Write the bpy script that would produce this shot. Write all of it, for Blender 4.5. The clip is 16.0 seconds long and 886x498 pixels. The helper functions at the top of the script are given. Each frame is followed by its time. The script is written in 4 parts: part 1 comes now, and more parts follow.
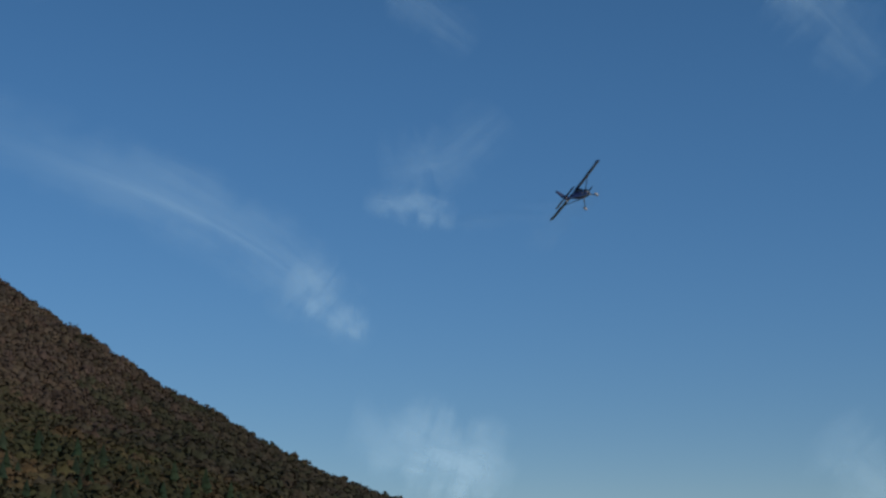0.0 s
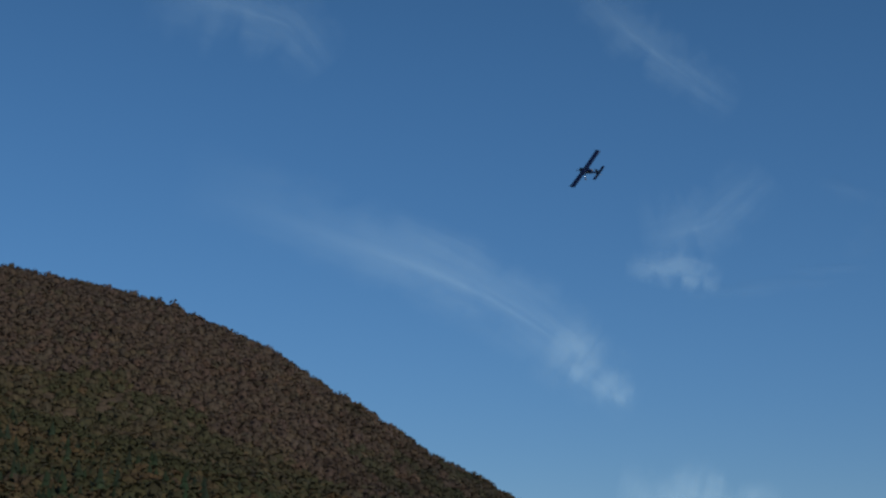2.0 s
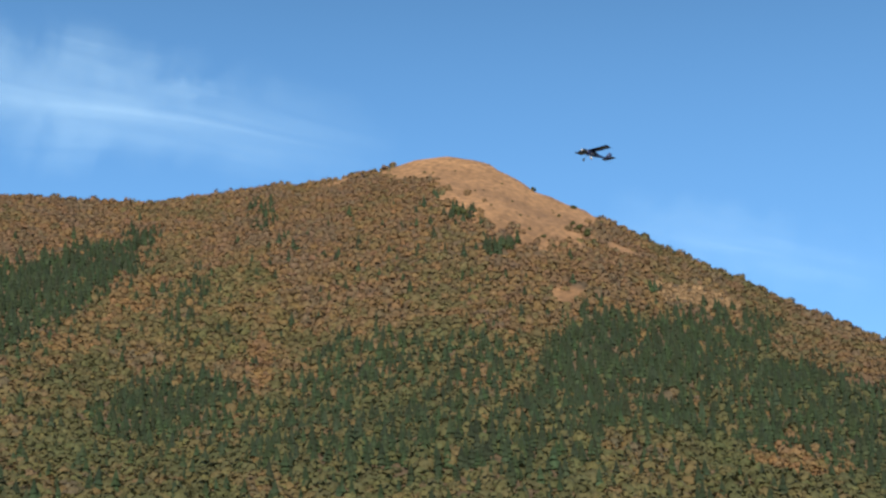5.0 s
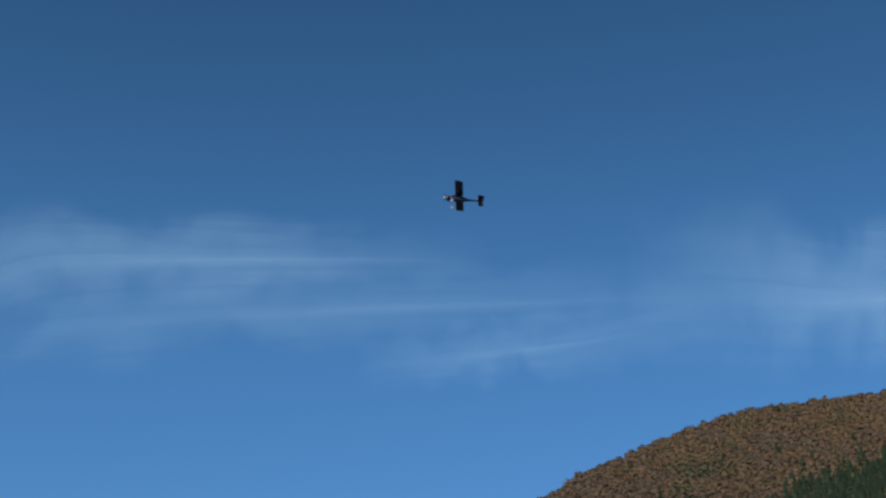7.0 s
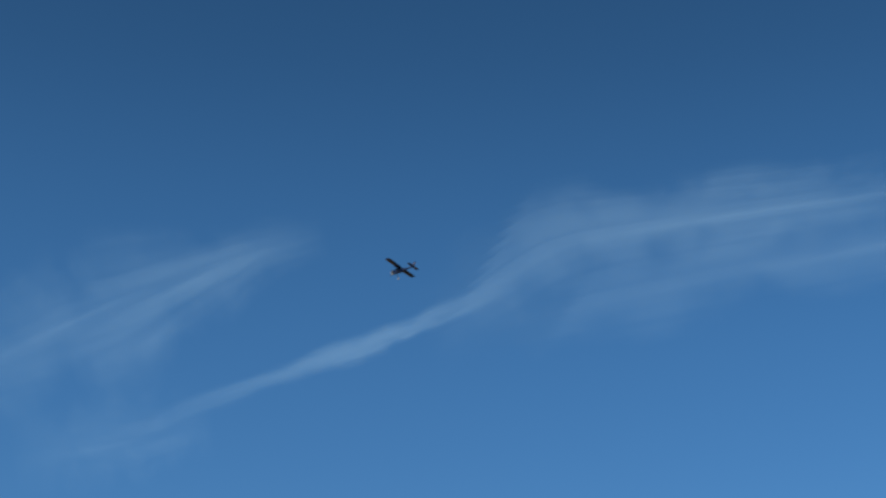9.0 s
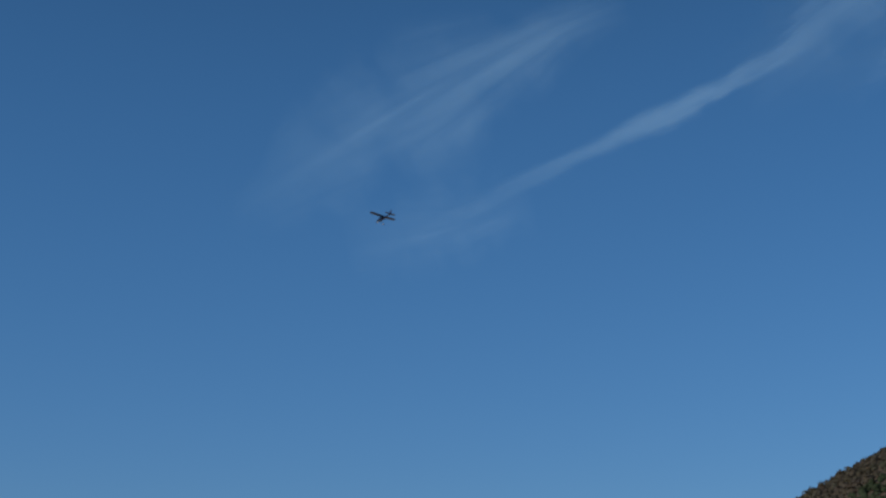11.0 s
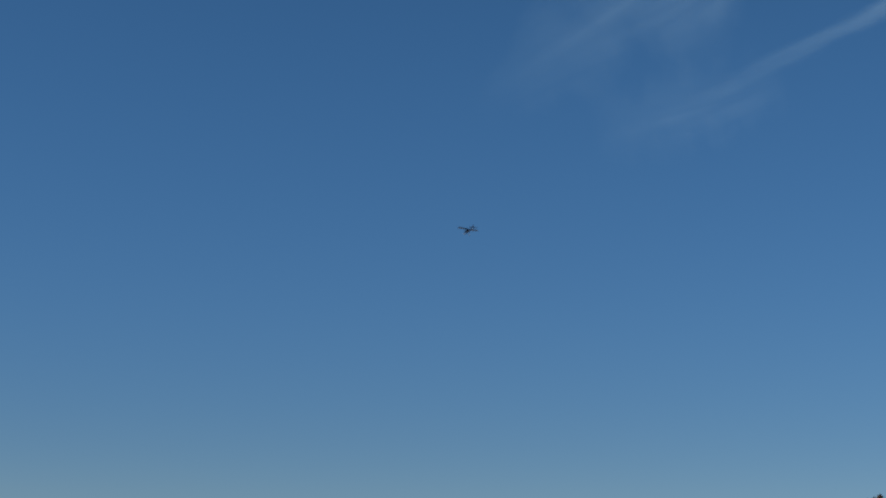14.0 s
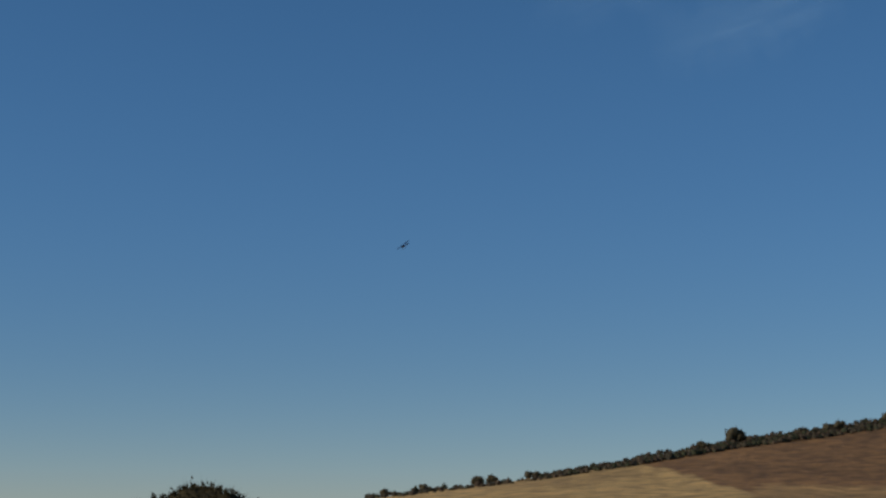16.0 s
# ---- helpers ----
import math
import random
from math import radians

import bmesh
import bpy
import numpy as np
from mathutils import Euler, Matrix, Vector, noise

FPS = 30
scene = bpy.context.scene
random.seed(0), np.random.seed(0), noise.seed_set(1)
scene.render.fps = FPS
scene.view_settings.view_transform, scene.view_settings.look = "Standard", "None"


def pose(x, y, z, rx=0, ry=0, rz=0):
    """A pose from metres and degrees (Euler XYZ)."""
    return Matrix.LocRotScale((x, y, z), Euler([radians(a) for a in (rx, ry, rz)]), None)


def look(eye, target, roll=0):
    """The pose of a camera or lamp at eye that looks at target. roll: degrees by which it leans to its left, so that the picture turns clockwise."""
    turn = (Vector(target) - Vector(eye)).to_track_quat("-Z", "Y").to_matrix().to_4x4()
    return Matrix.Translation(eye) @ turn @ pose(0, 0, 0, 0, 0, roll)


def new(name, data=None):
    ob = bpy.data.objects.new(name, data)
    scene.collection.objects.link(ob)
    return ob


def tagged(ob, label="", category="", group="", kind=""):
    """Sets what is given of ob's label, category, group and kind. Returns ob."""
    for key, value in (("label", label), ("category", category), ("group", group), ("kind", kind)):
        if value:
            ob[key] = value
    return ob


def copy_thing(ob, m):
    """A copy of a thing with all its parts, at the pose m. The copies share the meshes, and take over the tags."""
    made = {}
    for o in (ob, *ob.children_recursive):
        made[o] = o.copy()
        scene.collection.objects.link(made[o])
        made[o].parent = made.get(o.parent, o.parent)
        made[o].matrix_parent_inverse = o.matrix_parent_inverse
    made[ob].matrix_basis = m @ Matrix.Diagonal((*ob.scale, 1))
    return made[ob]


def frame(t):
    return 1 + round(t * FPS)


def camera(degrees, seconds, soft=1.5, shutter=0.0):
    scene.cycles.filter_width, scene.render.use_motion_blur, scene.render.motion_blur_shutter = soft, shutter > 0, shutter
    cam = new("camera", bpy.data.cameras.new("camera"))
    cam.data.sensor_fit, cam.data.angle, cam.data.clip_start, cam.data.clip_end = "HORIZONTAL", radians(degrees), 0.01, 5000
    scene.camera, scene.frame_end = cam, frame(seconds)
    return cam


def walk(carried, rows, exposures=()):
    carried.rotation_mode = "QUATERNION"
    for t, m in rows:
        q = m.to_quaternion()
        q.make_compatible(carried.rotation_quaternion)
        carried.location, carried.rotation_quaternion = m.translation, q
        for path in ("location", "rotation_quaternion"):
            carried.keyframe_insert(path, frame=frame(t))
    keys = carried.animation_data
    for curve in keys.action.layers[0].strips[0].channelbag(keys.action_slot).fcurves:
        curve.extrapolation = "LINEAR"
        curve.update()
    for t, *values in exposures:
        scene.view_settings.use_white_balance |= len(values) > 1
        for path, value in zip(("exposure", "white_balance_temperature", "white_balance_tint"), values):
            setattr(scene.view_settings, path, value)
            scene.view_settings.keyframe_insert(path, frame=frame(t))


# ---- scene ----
# Bearings are in degrees, counted to the left from +y; the photographer stands at the origin.
EYE = Vector((0.0, 0.0, 1.65))


def sight(bearing, height):
    a, e = radians(bearing), radians(height)
    return Vector((-math.sin(a) * math.cos(e), math.cos(a) * math.cos(e), math.sin(e)))


# ---- camera ----
cam = camera(30.57, 16.0, soft=2.5)
AIM = [(0, 0.00, 12.20, -0.18), (0.5, -0.46, 14.35, -0.07), (1, 0.96, 14.85, 0.41), (1.5, 4.09, 14.71, 0.84),
       (2, 9.53, 14.48, 0.78), (2.5, 14.45, 14.22, 0.93), (3, 19.37, 14.14, 0.99), (3.2, 21.83, 14.34, 1.0),
       (3.5, 26.50, 14.40, 0.32), (3.8, 32.87, 14.76, -0.48), (4, 37.07, 15.57, -0.89), (4.2, 41.11, 16.52, -1.35),
       (4.5, 45.92, 17.83, -1.36), (5, 51.86, 19.11, -1.30), (5.2, 54.24, 19.51, -1.25), (7.3, 87.76, 26.42, 0.10),
       (7.5, 91.30, 26.05, -0.25), (7.7, 94.74, 25.72, -0.60), (8, 96.9, 25.83, -0.43), (8.2, 98.33, 25.91, -0.32), (8.5, 99.72, 26.26, 0.32), (9, 102.69, 24.85, 0.73),
       (9.5, 105.28, 22.06, 0.50), (9.8, 107.07, 20.63, -0.10), (10, 108.59, 20.01, -0.5), (10.2, 110.11, 19.39, -0.8), (12.3, 118.77, 13.75, 0.02),
       (12.5, 119.17, 13.20, 0.11), (13, 119.56, 12.71, 0.21), (13.5, 121.86, 12.79, 0.71), (14, 123.53, 12.70, 1.08),
       (14.5, 123.84, 12.39, 1.30), (15, 123.89, 12.01, 0.00), (15.5, 124.70, 11.02, -0.02), (16, 125.57, 9.87, 0.09)]
walk(cam, [(t, look(EYE, EYE + sight(b, e), r)) for t, b, e, r in AIM],
     exposures=[(0, 0.06, 6550, 13), (2.0, 0.05, 6500, 14), (2.8, 0.28, 6600, 13), (3.5, 0.52, 6900, 13), (4.2, 1.13, 7450, 12), (5.2, 1.62, 7650, 13),
                (7.3, 0.58, 6350, 11), (9, 0.45, 6250, 10), (10, 0.33, 6250, 11), (12.5, 0.0, 6200, 13), (16, -0.02, 6550, 13)])

# ---- light ----
SUN_BEARING, SUN_HEIGHT = 230.0, 30.0
world = bpy.data.worlds.new("sky")
scene.world = world
world.use_nodes = True
wn = world.node_tree.nodes
sky = wn.new("ShaderNodeTexSky")
sky.sky_type, sky.sun_disc = "NISHITA", False
sky.sun_elevation, sky.sun_rotation = radians(SUN_HEIGHT), radians(-SUN_BEARING)
sky.altitude, sky.air_density, sky.dust_density, sky.ozone_density = 1400, 0.95, 0.0, 3.5
deep = wn.new("ShaderNodeHueSaturation")
deep.inputs["Hue"].default_value, deep.inputs["Saturation"].default_value = 0.496, 1.2
world.node_tree.links.new(sky.outputs[0], deep.inputs["Color"])
even = wn.new("ShaderNodeMix")
even.data_type = "RGBA"
even.inputs[0].default_value, even.inputs[7].default_value = 0.24, (0.55, 1.6, 3.4, 1)
world.node_tree.links.new(deep.outputs[0], even.inputs[6])
# tone fitted by height: the blue deepens quickly overhead and dulls along the horizon
way, lift, depth, tone = wn.new("ShaderNodeTexCoord"), wn.new("ShaderNodeSeparateXYZ"), wn.new("ShaderNodeValToRGB"), wn.new("ShaderNodeMix")
world.node_tree.links.new(way.outputs["Generated"], lift.inputs[0])
world.node_tree.links.new(lift.outputs["Z"], depth.inputs[0])
depth.color_ramp.interpolation = "B_SPLINE"
depth.color_ramp.elements[0].position, depth.color_ramp.elements[1].position = 0.0, 1.0
for at, value in ((0.10, 0.86), (0.18, 0.97), (0.27, 1.0), (0.36, 0.98), (0.44, 0.90), (0.52, 0.70), (0.62, 0.58)):
    depth.color_ramp.elements.new(at).color = (value, value, value, 1)
depth.color_ramp.elements[0].color, depth.color_ramp.elements[-1].color = (0.8, 0.8, 0.8, 1), (0.45, 0.45, 0.45, 1)
tone.data_type, tone.blend_type = "RGBA", "MULTIPLY"
tone.inputs[0].default_value = 1.0
world.node_tree.links.new(even.outputs[2], tone.inputs[6])
world.node_tree.links.new(depth.outputs[0], tone.inputs[7])
world.node_tree.links.new(tone.outputs[2], wn["Background"].inputs[0])
wn["Background"].inputs[1].default_value = 0.08
sun_data = bpy.data.lights.new("sun", "SUN")
sun_data.energy, sun_data.angle, sun_data.color = 2.1, radians(0.53), (1.0, 0.92, 0.8)
sun = new("sun", sun_data)
sun.matrix_world = look(sight(SUN_BEARING, SUN_HEIGHT) * 100, (0, 0, 0))


# ---- materials ----
def material(name, base, rough=0.6, metal=0.0, coat=0.0):
    m = bpy.data.materials.new(name)
    m.use_nodes = True
    b = m.node_tree.nodes["Principled BSDF"]
    b.inputs["Base Color"].default_value = (*base, 1)
    b.inputs["Roughness"].default_value, b.inputs["Metallic"].default_value = rough, metal
    b.inputs["Coat Weight"].default_value = coat
    return m, m.node_tree.nodes, m.node_tree.links, b


def grained(name, base, rough, scale, amount=0.25, metal=0.0, coat=0.0, bump=0.0):
    """A paint or skin with fine dirt and wear over it."""
    m, n, l, b = material(name, base, rough, metal, coat)
    co = n.new("ShaderNodeTexCoord")
    fine, broad = n.new("ShaderNodeTexNoise"), n.new("ShaderNodeTexNoise")
    fine.inputs["Scale"].default_value, fine.inputs["Detail"].default_value = scale * 6, 6
    broad.inputs["Scale"].default_value, broad.inputs["Detail"].default_value = scale, 3
    mix, ramp, both = n.new("ShaderNodeMix"), n.new("ShaderNodeMapRange"), n.new("ShaderNodeMath")
    mix.data_type = "RGBA"
    both.operation = "ADD"
    l.new(co.outputs["Object"], fine.inputs["Vector"]), l.new(co.outputs["Object"], broad.inputs["Vector"])
    l.new(fine.outputs[0], both.inputs[0]), l.new(broad.outputs[0], both.inputs[1])
    ramp.inputs[1].default_value, ramp.inputs[2].default_value = 0.7, 1.3
    l.new(both.outputs[0], ramp.inputs[0])
    l.new(ramp.outputs[0], mix.inputs[0])
    mix.inputs[6].default_value = (*[c * (1 - amount) for c in base], 1)
    mix.inputs[7].default_value = (*[min(1, c * (1 + amount)) for c in base], 1)
    l.new(mix.outputs[2], b.inputs["Base Color"])
    if bump:
        bp = n.new("ShaderNodeBump")
        bp.inputs["Strength"].default_value = bump
        l.new(fine.outputs[0], bp.inputs["Height"]), l.new(bp.outputs[0], b.inputs["Normal"])
    return m


def foliage_material(name, rough=0.75):
    """Leaves: the kind of tree and its bearing give the colour, with mottling between and inside the crowns."""
    m, n, l, b = material(name, (0.1, 0.08, 0.03), rough)
    at = n.new("ShaderNodeAttribute")
    at.attribute_name = "leaf"
    geo = n.new("ShaderNodeNewGeometry")
    hsv = n.new("ShaderNodeHueSaturation")
    mr = n.new("ShaderNodeMapRange")
    mr.inputs[3].default_value, mr.inputs[4].default_value = 0.86, 1.14
    l.new(geo.outputs["Random Per Island"], mr.inputs[0])
    co, spot, sm, mul = n.new("ShaderNodeTexCoord"), n.new("ShaderNodeTexNoise"), n.new("ShaderNodeMapRange"), n.new("ShaderNodeMath")
    spot.inputs["Scale"].default_value, spot.inputs["Detail"].default_value, spot.inputs["Roughness"].default_value = 1.5, 5, 0.7
    sm.inputs[1].default_value, sm.inputs[2].default_value, sm.inputs[3].default_value, sm.inputs[4].default_value = 0.3, 0.7, 0.7, 1.3
    mul.operation = "MULTIPLY"
    l.new(co.outputs["Object"], spot.inputs["Vector"]), l.new(spot.outputs[0], sm.inputs[0])
    l.new(mr.outputs[0], mul.inputs[0]), l.new(sm.outputs[0], mul.inputs[1])
    l.new(mul.outputs[0], hsv.inputs["Value"])
    bp = n.new("ShaderNodeBump")
    bp.inputs["Strength"].default_value, bp.inputs["Distance"].default_value = 0.3, 0.5
    l.new(spot.outputs[0], bp.inputs["Height"]), l.new(bp.outputs[0], b.inputs["Normal"])
    l.new(at.outputs["Color"], hsv.inputs["Color"])
    l.new(hsv.outputs[0], b.inputs["Base Color"])
    b.inputs["Specular IOR Level"].default_value = 0.2
    tr, mx = n.new("ShaderNodeBsdfTranslucent"), n.new("ShaderNodeMixShader")
    l.new(hsv.outputs[0], tr.inputs[0])
    mx.inputs[0].default_value = 0.2
    l.new(b.outputs[0], mx.inputs[1]), l.new(tr.outputs[0], mx.inputs[2])
    l.new(mx.outputs[0], n["Material Output"].inputs[0])
    return m


def ground_material():
    m, n, l, b = material("hillside", (0.2, 0.14, 0.07), 0.95)
    at = n.new("ShaderNodeAttribute")
    at.attribute_name = "cover"
    co = n.new("ShaderNodeTexCoord")
    hsv = n.new("ShaderNodeHueSaturation")
    acc = None
    for scale, detail, lo, hi in ((0.02, 4, 0.8, 1.2), (0.25, 6, 0.6, 1.3), (2.5, 4, 0.85, 1.15)):
        t, mr = n.new("ShaderNodeTexNoise"), n.new("ShaderNodeMapRange")
        t.inputs["Scale"].default_value, t.inputs["Detail"].default_value = scale, detail
        mr.inputs[1].default_value, mr.inputs[2].default_value = 0.35, 0.65
        mr.inputs[3].default_value, mr.inputs[4].default_value = lo, hi
        l.new(co.outputs["Object"], t.inputs["Vector"]), l.new(t.outputs[0], mr.inputs[0])
        if acc is None:
            acc = mr.outputs[0]
        else:
            mul = n.new("ShaderNodeMath")
            mul.operation = "MULTIPLY"
            l.new(acc, mul.inputs[0]), l.new(mr.outputs[0], mul.inputs[1])
            acc = mul.outputs[0]
    l.new(at.outputs["Color"], hsv.inputs["Color"]), l.new(acc, hsv.inputs["Value"])
    l.new(hsv.outputs[0], b.inputs["Base Color"])
    bp = n.new("ShaderNodeBump")
    bp.inputs["Strength"].default_value, bp.inputs["Distance"].default_value = 0.6, 0.5
    l.new(acc, bp.inputs["Height"]), l.new(bp.outputs[0], b.inputs["Normal"])
    return m


def cloud_material(name, density, grain, stretch):
    """Thin ice cloud: white, lit through, frayed into fibres and fading out to its edges."""
    m, n, l, b = material(name, (0.9, 0.9, 0.9), 1.0)
    n.remove(b)
    uv = n.new("ShaderNodeTexCoord")
    sep, mp = n.new("ShaderNodeSeparateXYZ"), n.new("ShaderNodeMapping")
    l.new(uv.outputs["UV"], sep.inputs[0]), l.new(uv.outputs["UV"], mp.inputs["Vector"])
    mp.inputs["Scale"].default_value = (grain * stretch, grain, 1)
    tex, mr = n.new("ShaderNodeTexNoise"), n.new("ShaderNodeMapRange")
    tex.inputs["Detail"].default_value, tex.inputs["Scale"].default_value = 5, 1.0
    tex.inputs["Distortion"].default_value, tex.inputs["Roughness"].default_value = 0.6, 0.5
    l.new(mp.outputs[0], tex.inputs["Vector"]), l.new(tex.outputs[0], mr.inputs[0])
    mr.inputs[1].default_value, mr.inputs[2].default_value = 0.25, 0.8
    mr.inputs[3].default_value = 0.12

    def bell(out, power):
        a, c, d, e = (n.new("ShaderNodeMath") for _ in range(4))
        a.operation, c.operation, d.operation, e.operation = "SUBTRACT", "MULTIPLY", "MULTIPLY", "POWER"
        a.inputs[0].default_value = 1.0
        l.new(out, a.inputs[1]), l.new(out, c.inputs[0]), l.new(a.outputs[0], c.inputs[1])
        d.inputs[1].default_value = 4.0
        e.inputs[1].default_value = power
        l.new(c.outputs[0], d.inputs[0]), l.new(d.outputs[0], e.inputs[0])
        e.use_clamp = True
        return e.outputs[0]

    # the sheet's breadth wanders, so that no edge runs even
    fray, sway, shift, held = n.new("ShaderNodeTexNoise"), n.new("ShaderNodeMapRange"), n.new("ShaderNodeMath"), n.new("ShaderNodeMapping")
    held.inputs["Scale"].default_value = (4.5, 0.8, 1)
    held.inputs["Location"].default_value = (density * 17, grain, 0)
    l.new(uv.outputs["UV"], held.inputs["Vector"]), l.new(held.outputs[0], fray.inputs["Vector"])
    fray.inputs["Scale"].default_value, fray.inputs["Detail"].default_value, fray.inputs["Roughness"].default_value = 1.6, 6, 0.55
    sway.inputs[1].default_value, sway.inputs[2].default_value, sway.inputs[3].default_value, sway.inputs[4].default_value = 0.3, 0.7, -0.26, 0.26
    l.new(fray.outputs[0], sway.inputs[0])
    shift.operation, shift.use_clamp = "ADD", True
    l.new(sep.outputs[1], shift.inputs[0]), l.new(sway.outputs[0], shift.inputs[1])
    at = n.new("ShaderNodeAttribute")
    at.attribute_name = "thick"
    acc = mr.outputs[0]
    for other in (bell(shift.outputs[0], 1.6), bell(sep.outputs[1], 1.0), bell(sep.outputs[0], 0.9), at.outputs["Fac"]):
        mul = n.new("ShaderNodeMath")
        mul.operation = "MULTIPLY"
        l.new(acc, mul.inputs[0]), l.new(other, mul.inputs[1])
        acc = mul.outputs[0]
    last = n.new("ShaderNodeMath")
    last.operation, last.use_clamp = "MULTIPLY", True
    l.new(acc, last.inputs[0])
    last.inputs[1].default_value = density * 0.58
    clear, thru, refl = (n.new("ShaderNodeBsdf" + k) for k in ("Transparent", "Translucent", "Diffuse"))
    lit, mix = n.new("ShaderNodeMixShader"), n.new("ShaderNodeMixShader")
    thru.inputs[0].default_value = refl.inputs[0].default_value = (0.54, 0.81, 1.0, 1)
    lit.inputs[0].default_value = 0.95
    l.new(thru.outputs[0], lit.inputs[1]), l.new(refl.outputs[0], lit.inputs[2])
    l.new(last.outputs[0], mix.inputs[0]), l.new(clear.outputs[0], mix.inputs[1]), l.new(lit.outputs[0], mix.inputs[2])
    l.new(mix.outputs[0], n["Material Output"].inputs[0])
    return m


HILL = ground_material()
LEAVES = foliage_material("leaves")
BARK = grained("bark", (0.09, 0.065, 0.045), 0.9, 3, 0.35, bump=0.4)

# ---- the lie of the land ----
# the main ridge, from its low shoulder on the one side, over the bald summit, to the low field hill on the other
RIDGE_B = [(-30, 0.3), (-10, 0.6), (0, 1.6), (5, 3), (11, 4.9), (18, 6.5), (24, 8.2), (28.2, 9.9), (30.7, 11.77), (32.4, 12.77), (35.1, 14.37), (37.8,
           15.77), (41.5, 17.67), (43.7, 18.77), (46.7, 20.4), (48.3, 21.07), (49.6, 21.89), (50.6, 22.3), (51.7, 22.5), (52.8, 22.4), (54.3, 21.95),
           (57.3, 21.35), (58.1, 21.4), (60, 21.05), (62.8, 20.59), (67.5, 20.59), (71.4, 20.34), (73.2, 19.85), (74.9, 19.35), (77, 18.55), (79.2,
           17.35), (81.6, 16.35), (85, 15.35), (89.5, 14.25), (91.5, 13.55), (94.8, 11.35), (97.3, 10.15), (103.6, 6.95), (105.9, 5.45), (107.6, 4.5),
           (108.2, 4.1), (110, 3.75), (112.5, 3.4), (115.2, 3.05), (118.3, 2.5), (122.7, 1.8), (128.2, 1.12), (133, 0.4), (140, -0.3), (160, -0.6),
           (330, 0.6)]
REACH_B = [(-30, 900), (0, 620), (11, 520), (18, 560), (30, 760), (40, 900), (51, 1000), (70, 980), (80, 930), (90, 820), (98, 680),
           (104, 600), (109, 520), (115, 450), (122, 380), (130, 320), (140, 300), (330, 900)]
RIDGE_A = [(-60, 1), (-30, 1.2), (-10, 2), (1.7, 3.25), (4.1, 4.15), (6.5, 5.35), (8, 6.25), (10, 7.2), (12, 8.5), (13.9, 9.55), (15.8, 10.75), (17,
           11.18), (19.1, 12.03), (20.7, 12.43), (22.7, 12.78), (24.4, 12.98), (26, 13.2), (27.1, 13.2), (28.7, 13.02), (30.7, 11.72), (36, 9), (50,
           5), (80, 1), (100, -0.6), (200, -0.6), (300, 1)]
REACH_A = [(-60, 1500), (-10, 1050), (10, 1050), (27, 1180), (40, 1300), (90, 1500), (300, 1500)]
rng = np.random.default_rng(7)
WAVES = [(k * math.cos(a), k * math.sin(a), p, w) for k, a, p, w in zip(
    np.repeat([0.013, 0.022, 0.04, 0.075], 5), rng.uniform(0, 6.28, 20), rng.uniform(0, 6.28, 20), np.repeat([9, 5, 2.4, 1.1], 5))]


def table(rows, bearing):
    x, y = zip(*rows)
    return np.interp(bearing, x, y)


def one_ridge(ridge, reach, bearing, r, foot, power):
    far = table(reach, bearing)
    top = far * np.tan(np.radians(table(ridge, bearing))) + EYE.z
    s = (r - far * foot) / (far * (1 - foot))
    front = np.clip(s, 0, 1) ** power
    back = 1 - np.clip(s - 1, 0, None) * 0.8
    return np.where(s <= 1, top * front, np.maximum(top, 0) * np.maximum(back, 0) + np.minimum(top, 0)), s


def land(bearing, r):
    """Ground height, share of the way up the main ridge, and whether the far dome lies on top."""
    b = (np.asarray(bearing, float) + 60) % 360 - 60
    r = np.asarray(r, float)
    zb, s = one_ridge(RIDGE_B, REACH_B, b, r, 0.22, 1.35)
    za, sa = one_ridge(RIDGE_A, REACH_A, b, r, 0.4, 1.2)
    x, y = -r * np.sin(np.radians(b)), r * np.cos(np.radians(b))
    w = sum(a * np.sin(p * x + q * y + c) for p, q, c, a in WAVES)
    steep = np.clip(table(RIDGE_B, b) / 15, 0, 1)
    zb = zb + w * steep * 0.8 * np.clip(s, 0, 1) * np.clip(1 - s, 0, 1) * 3
    za = za + w * 0.6 * np.clip(sa, 0, 1) * np.clip(1 - sa, 0, 1) * 3
    return np.maximum(zb, za), s, za > zb


def height_angle(r, z):
    return np.degrees(np.arctan2(z - EYE.z, r))


def patch(b, e, cb, ce, wb, we, tilt=0.0):
    """A soft-edged oval on the hillside."""
    u, v = b - cb, e - ce
    v = v - tilt * u
    return (u / wb) ** 2 + (v / we) ** 2


def bald(b, e, wob):
    """Where the mountain is grass without trees."""
    edge = np.interp(b, [45.0, 45.6, 46.3, 47.2, 48.9, 50.6, 51.7, 52.1, 52.6, 54.5, 56.2, 57.0], [25, 19.8, 19.2, 19.0, 19.35, 20.0, 20.5, 21.0, 21.55, 21.65, 21.5, 25])
    d = patch(b, e, 47.3, 17.4, 0.75, 0.4, 0.1)
    d = np.minimum(d, patch(b, e, 45.4, 18.9, 1.0, 0.12, 0.4))
    return (d + wob * 0.7 < 1) | (e + wob * 0.5 > edge)


def wobble(b, r, seed=0):
    x, y = -r * np.sin(np.radians(b)), r * np.cos(np.radians(b))
    k = [(0.03, 0.9), (0.055, 2.1), (0.09, 4.0), (0.15, 5.3)]
    return sum(np.sin(f * (x * math.cos(a + seed) + y * math.sin(a + seed)) + 7 * a) for f, a in k) / 4


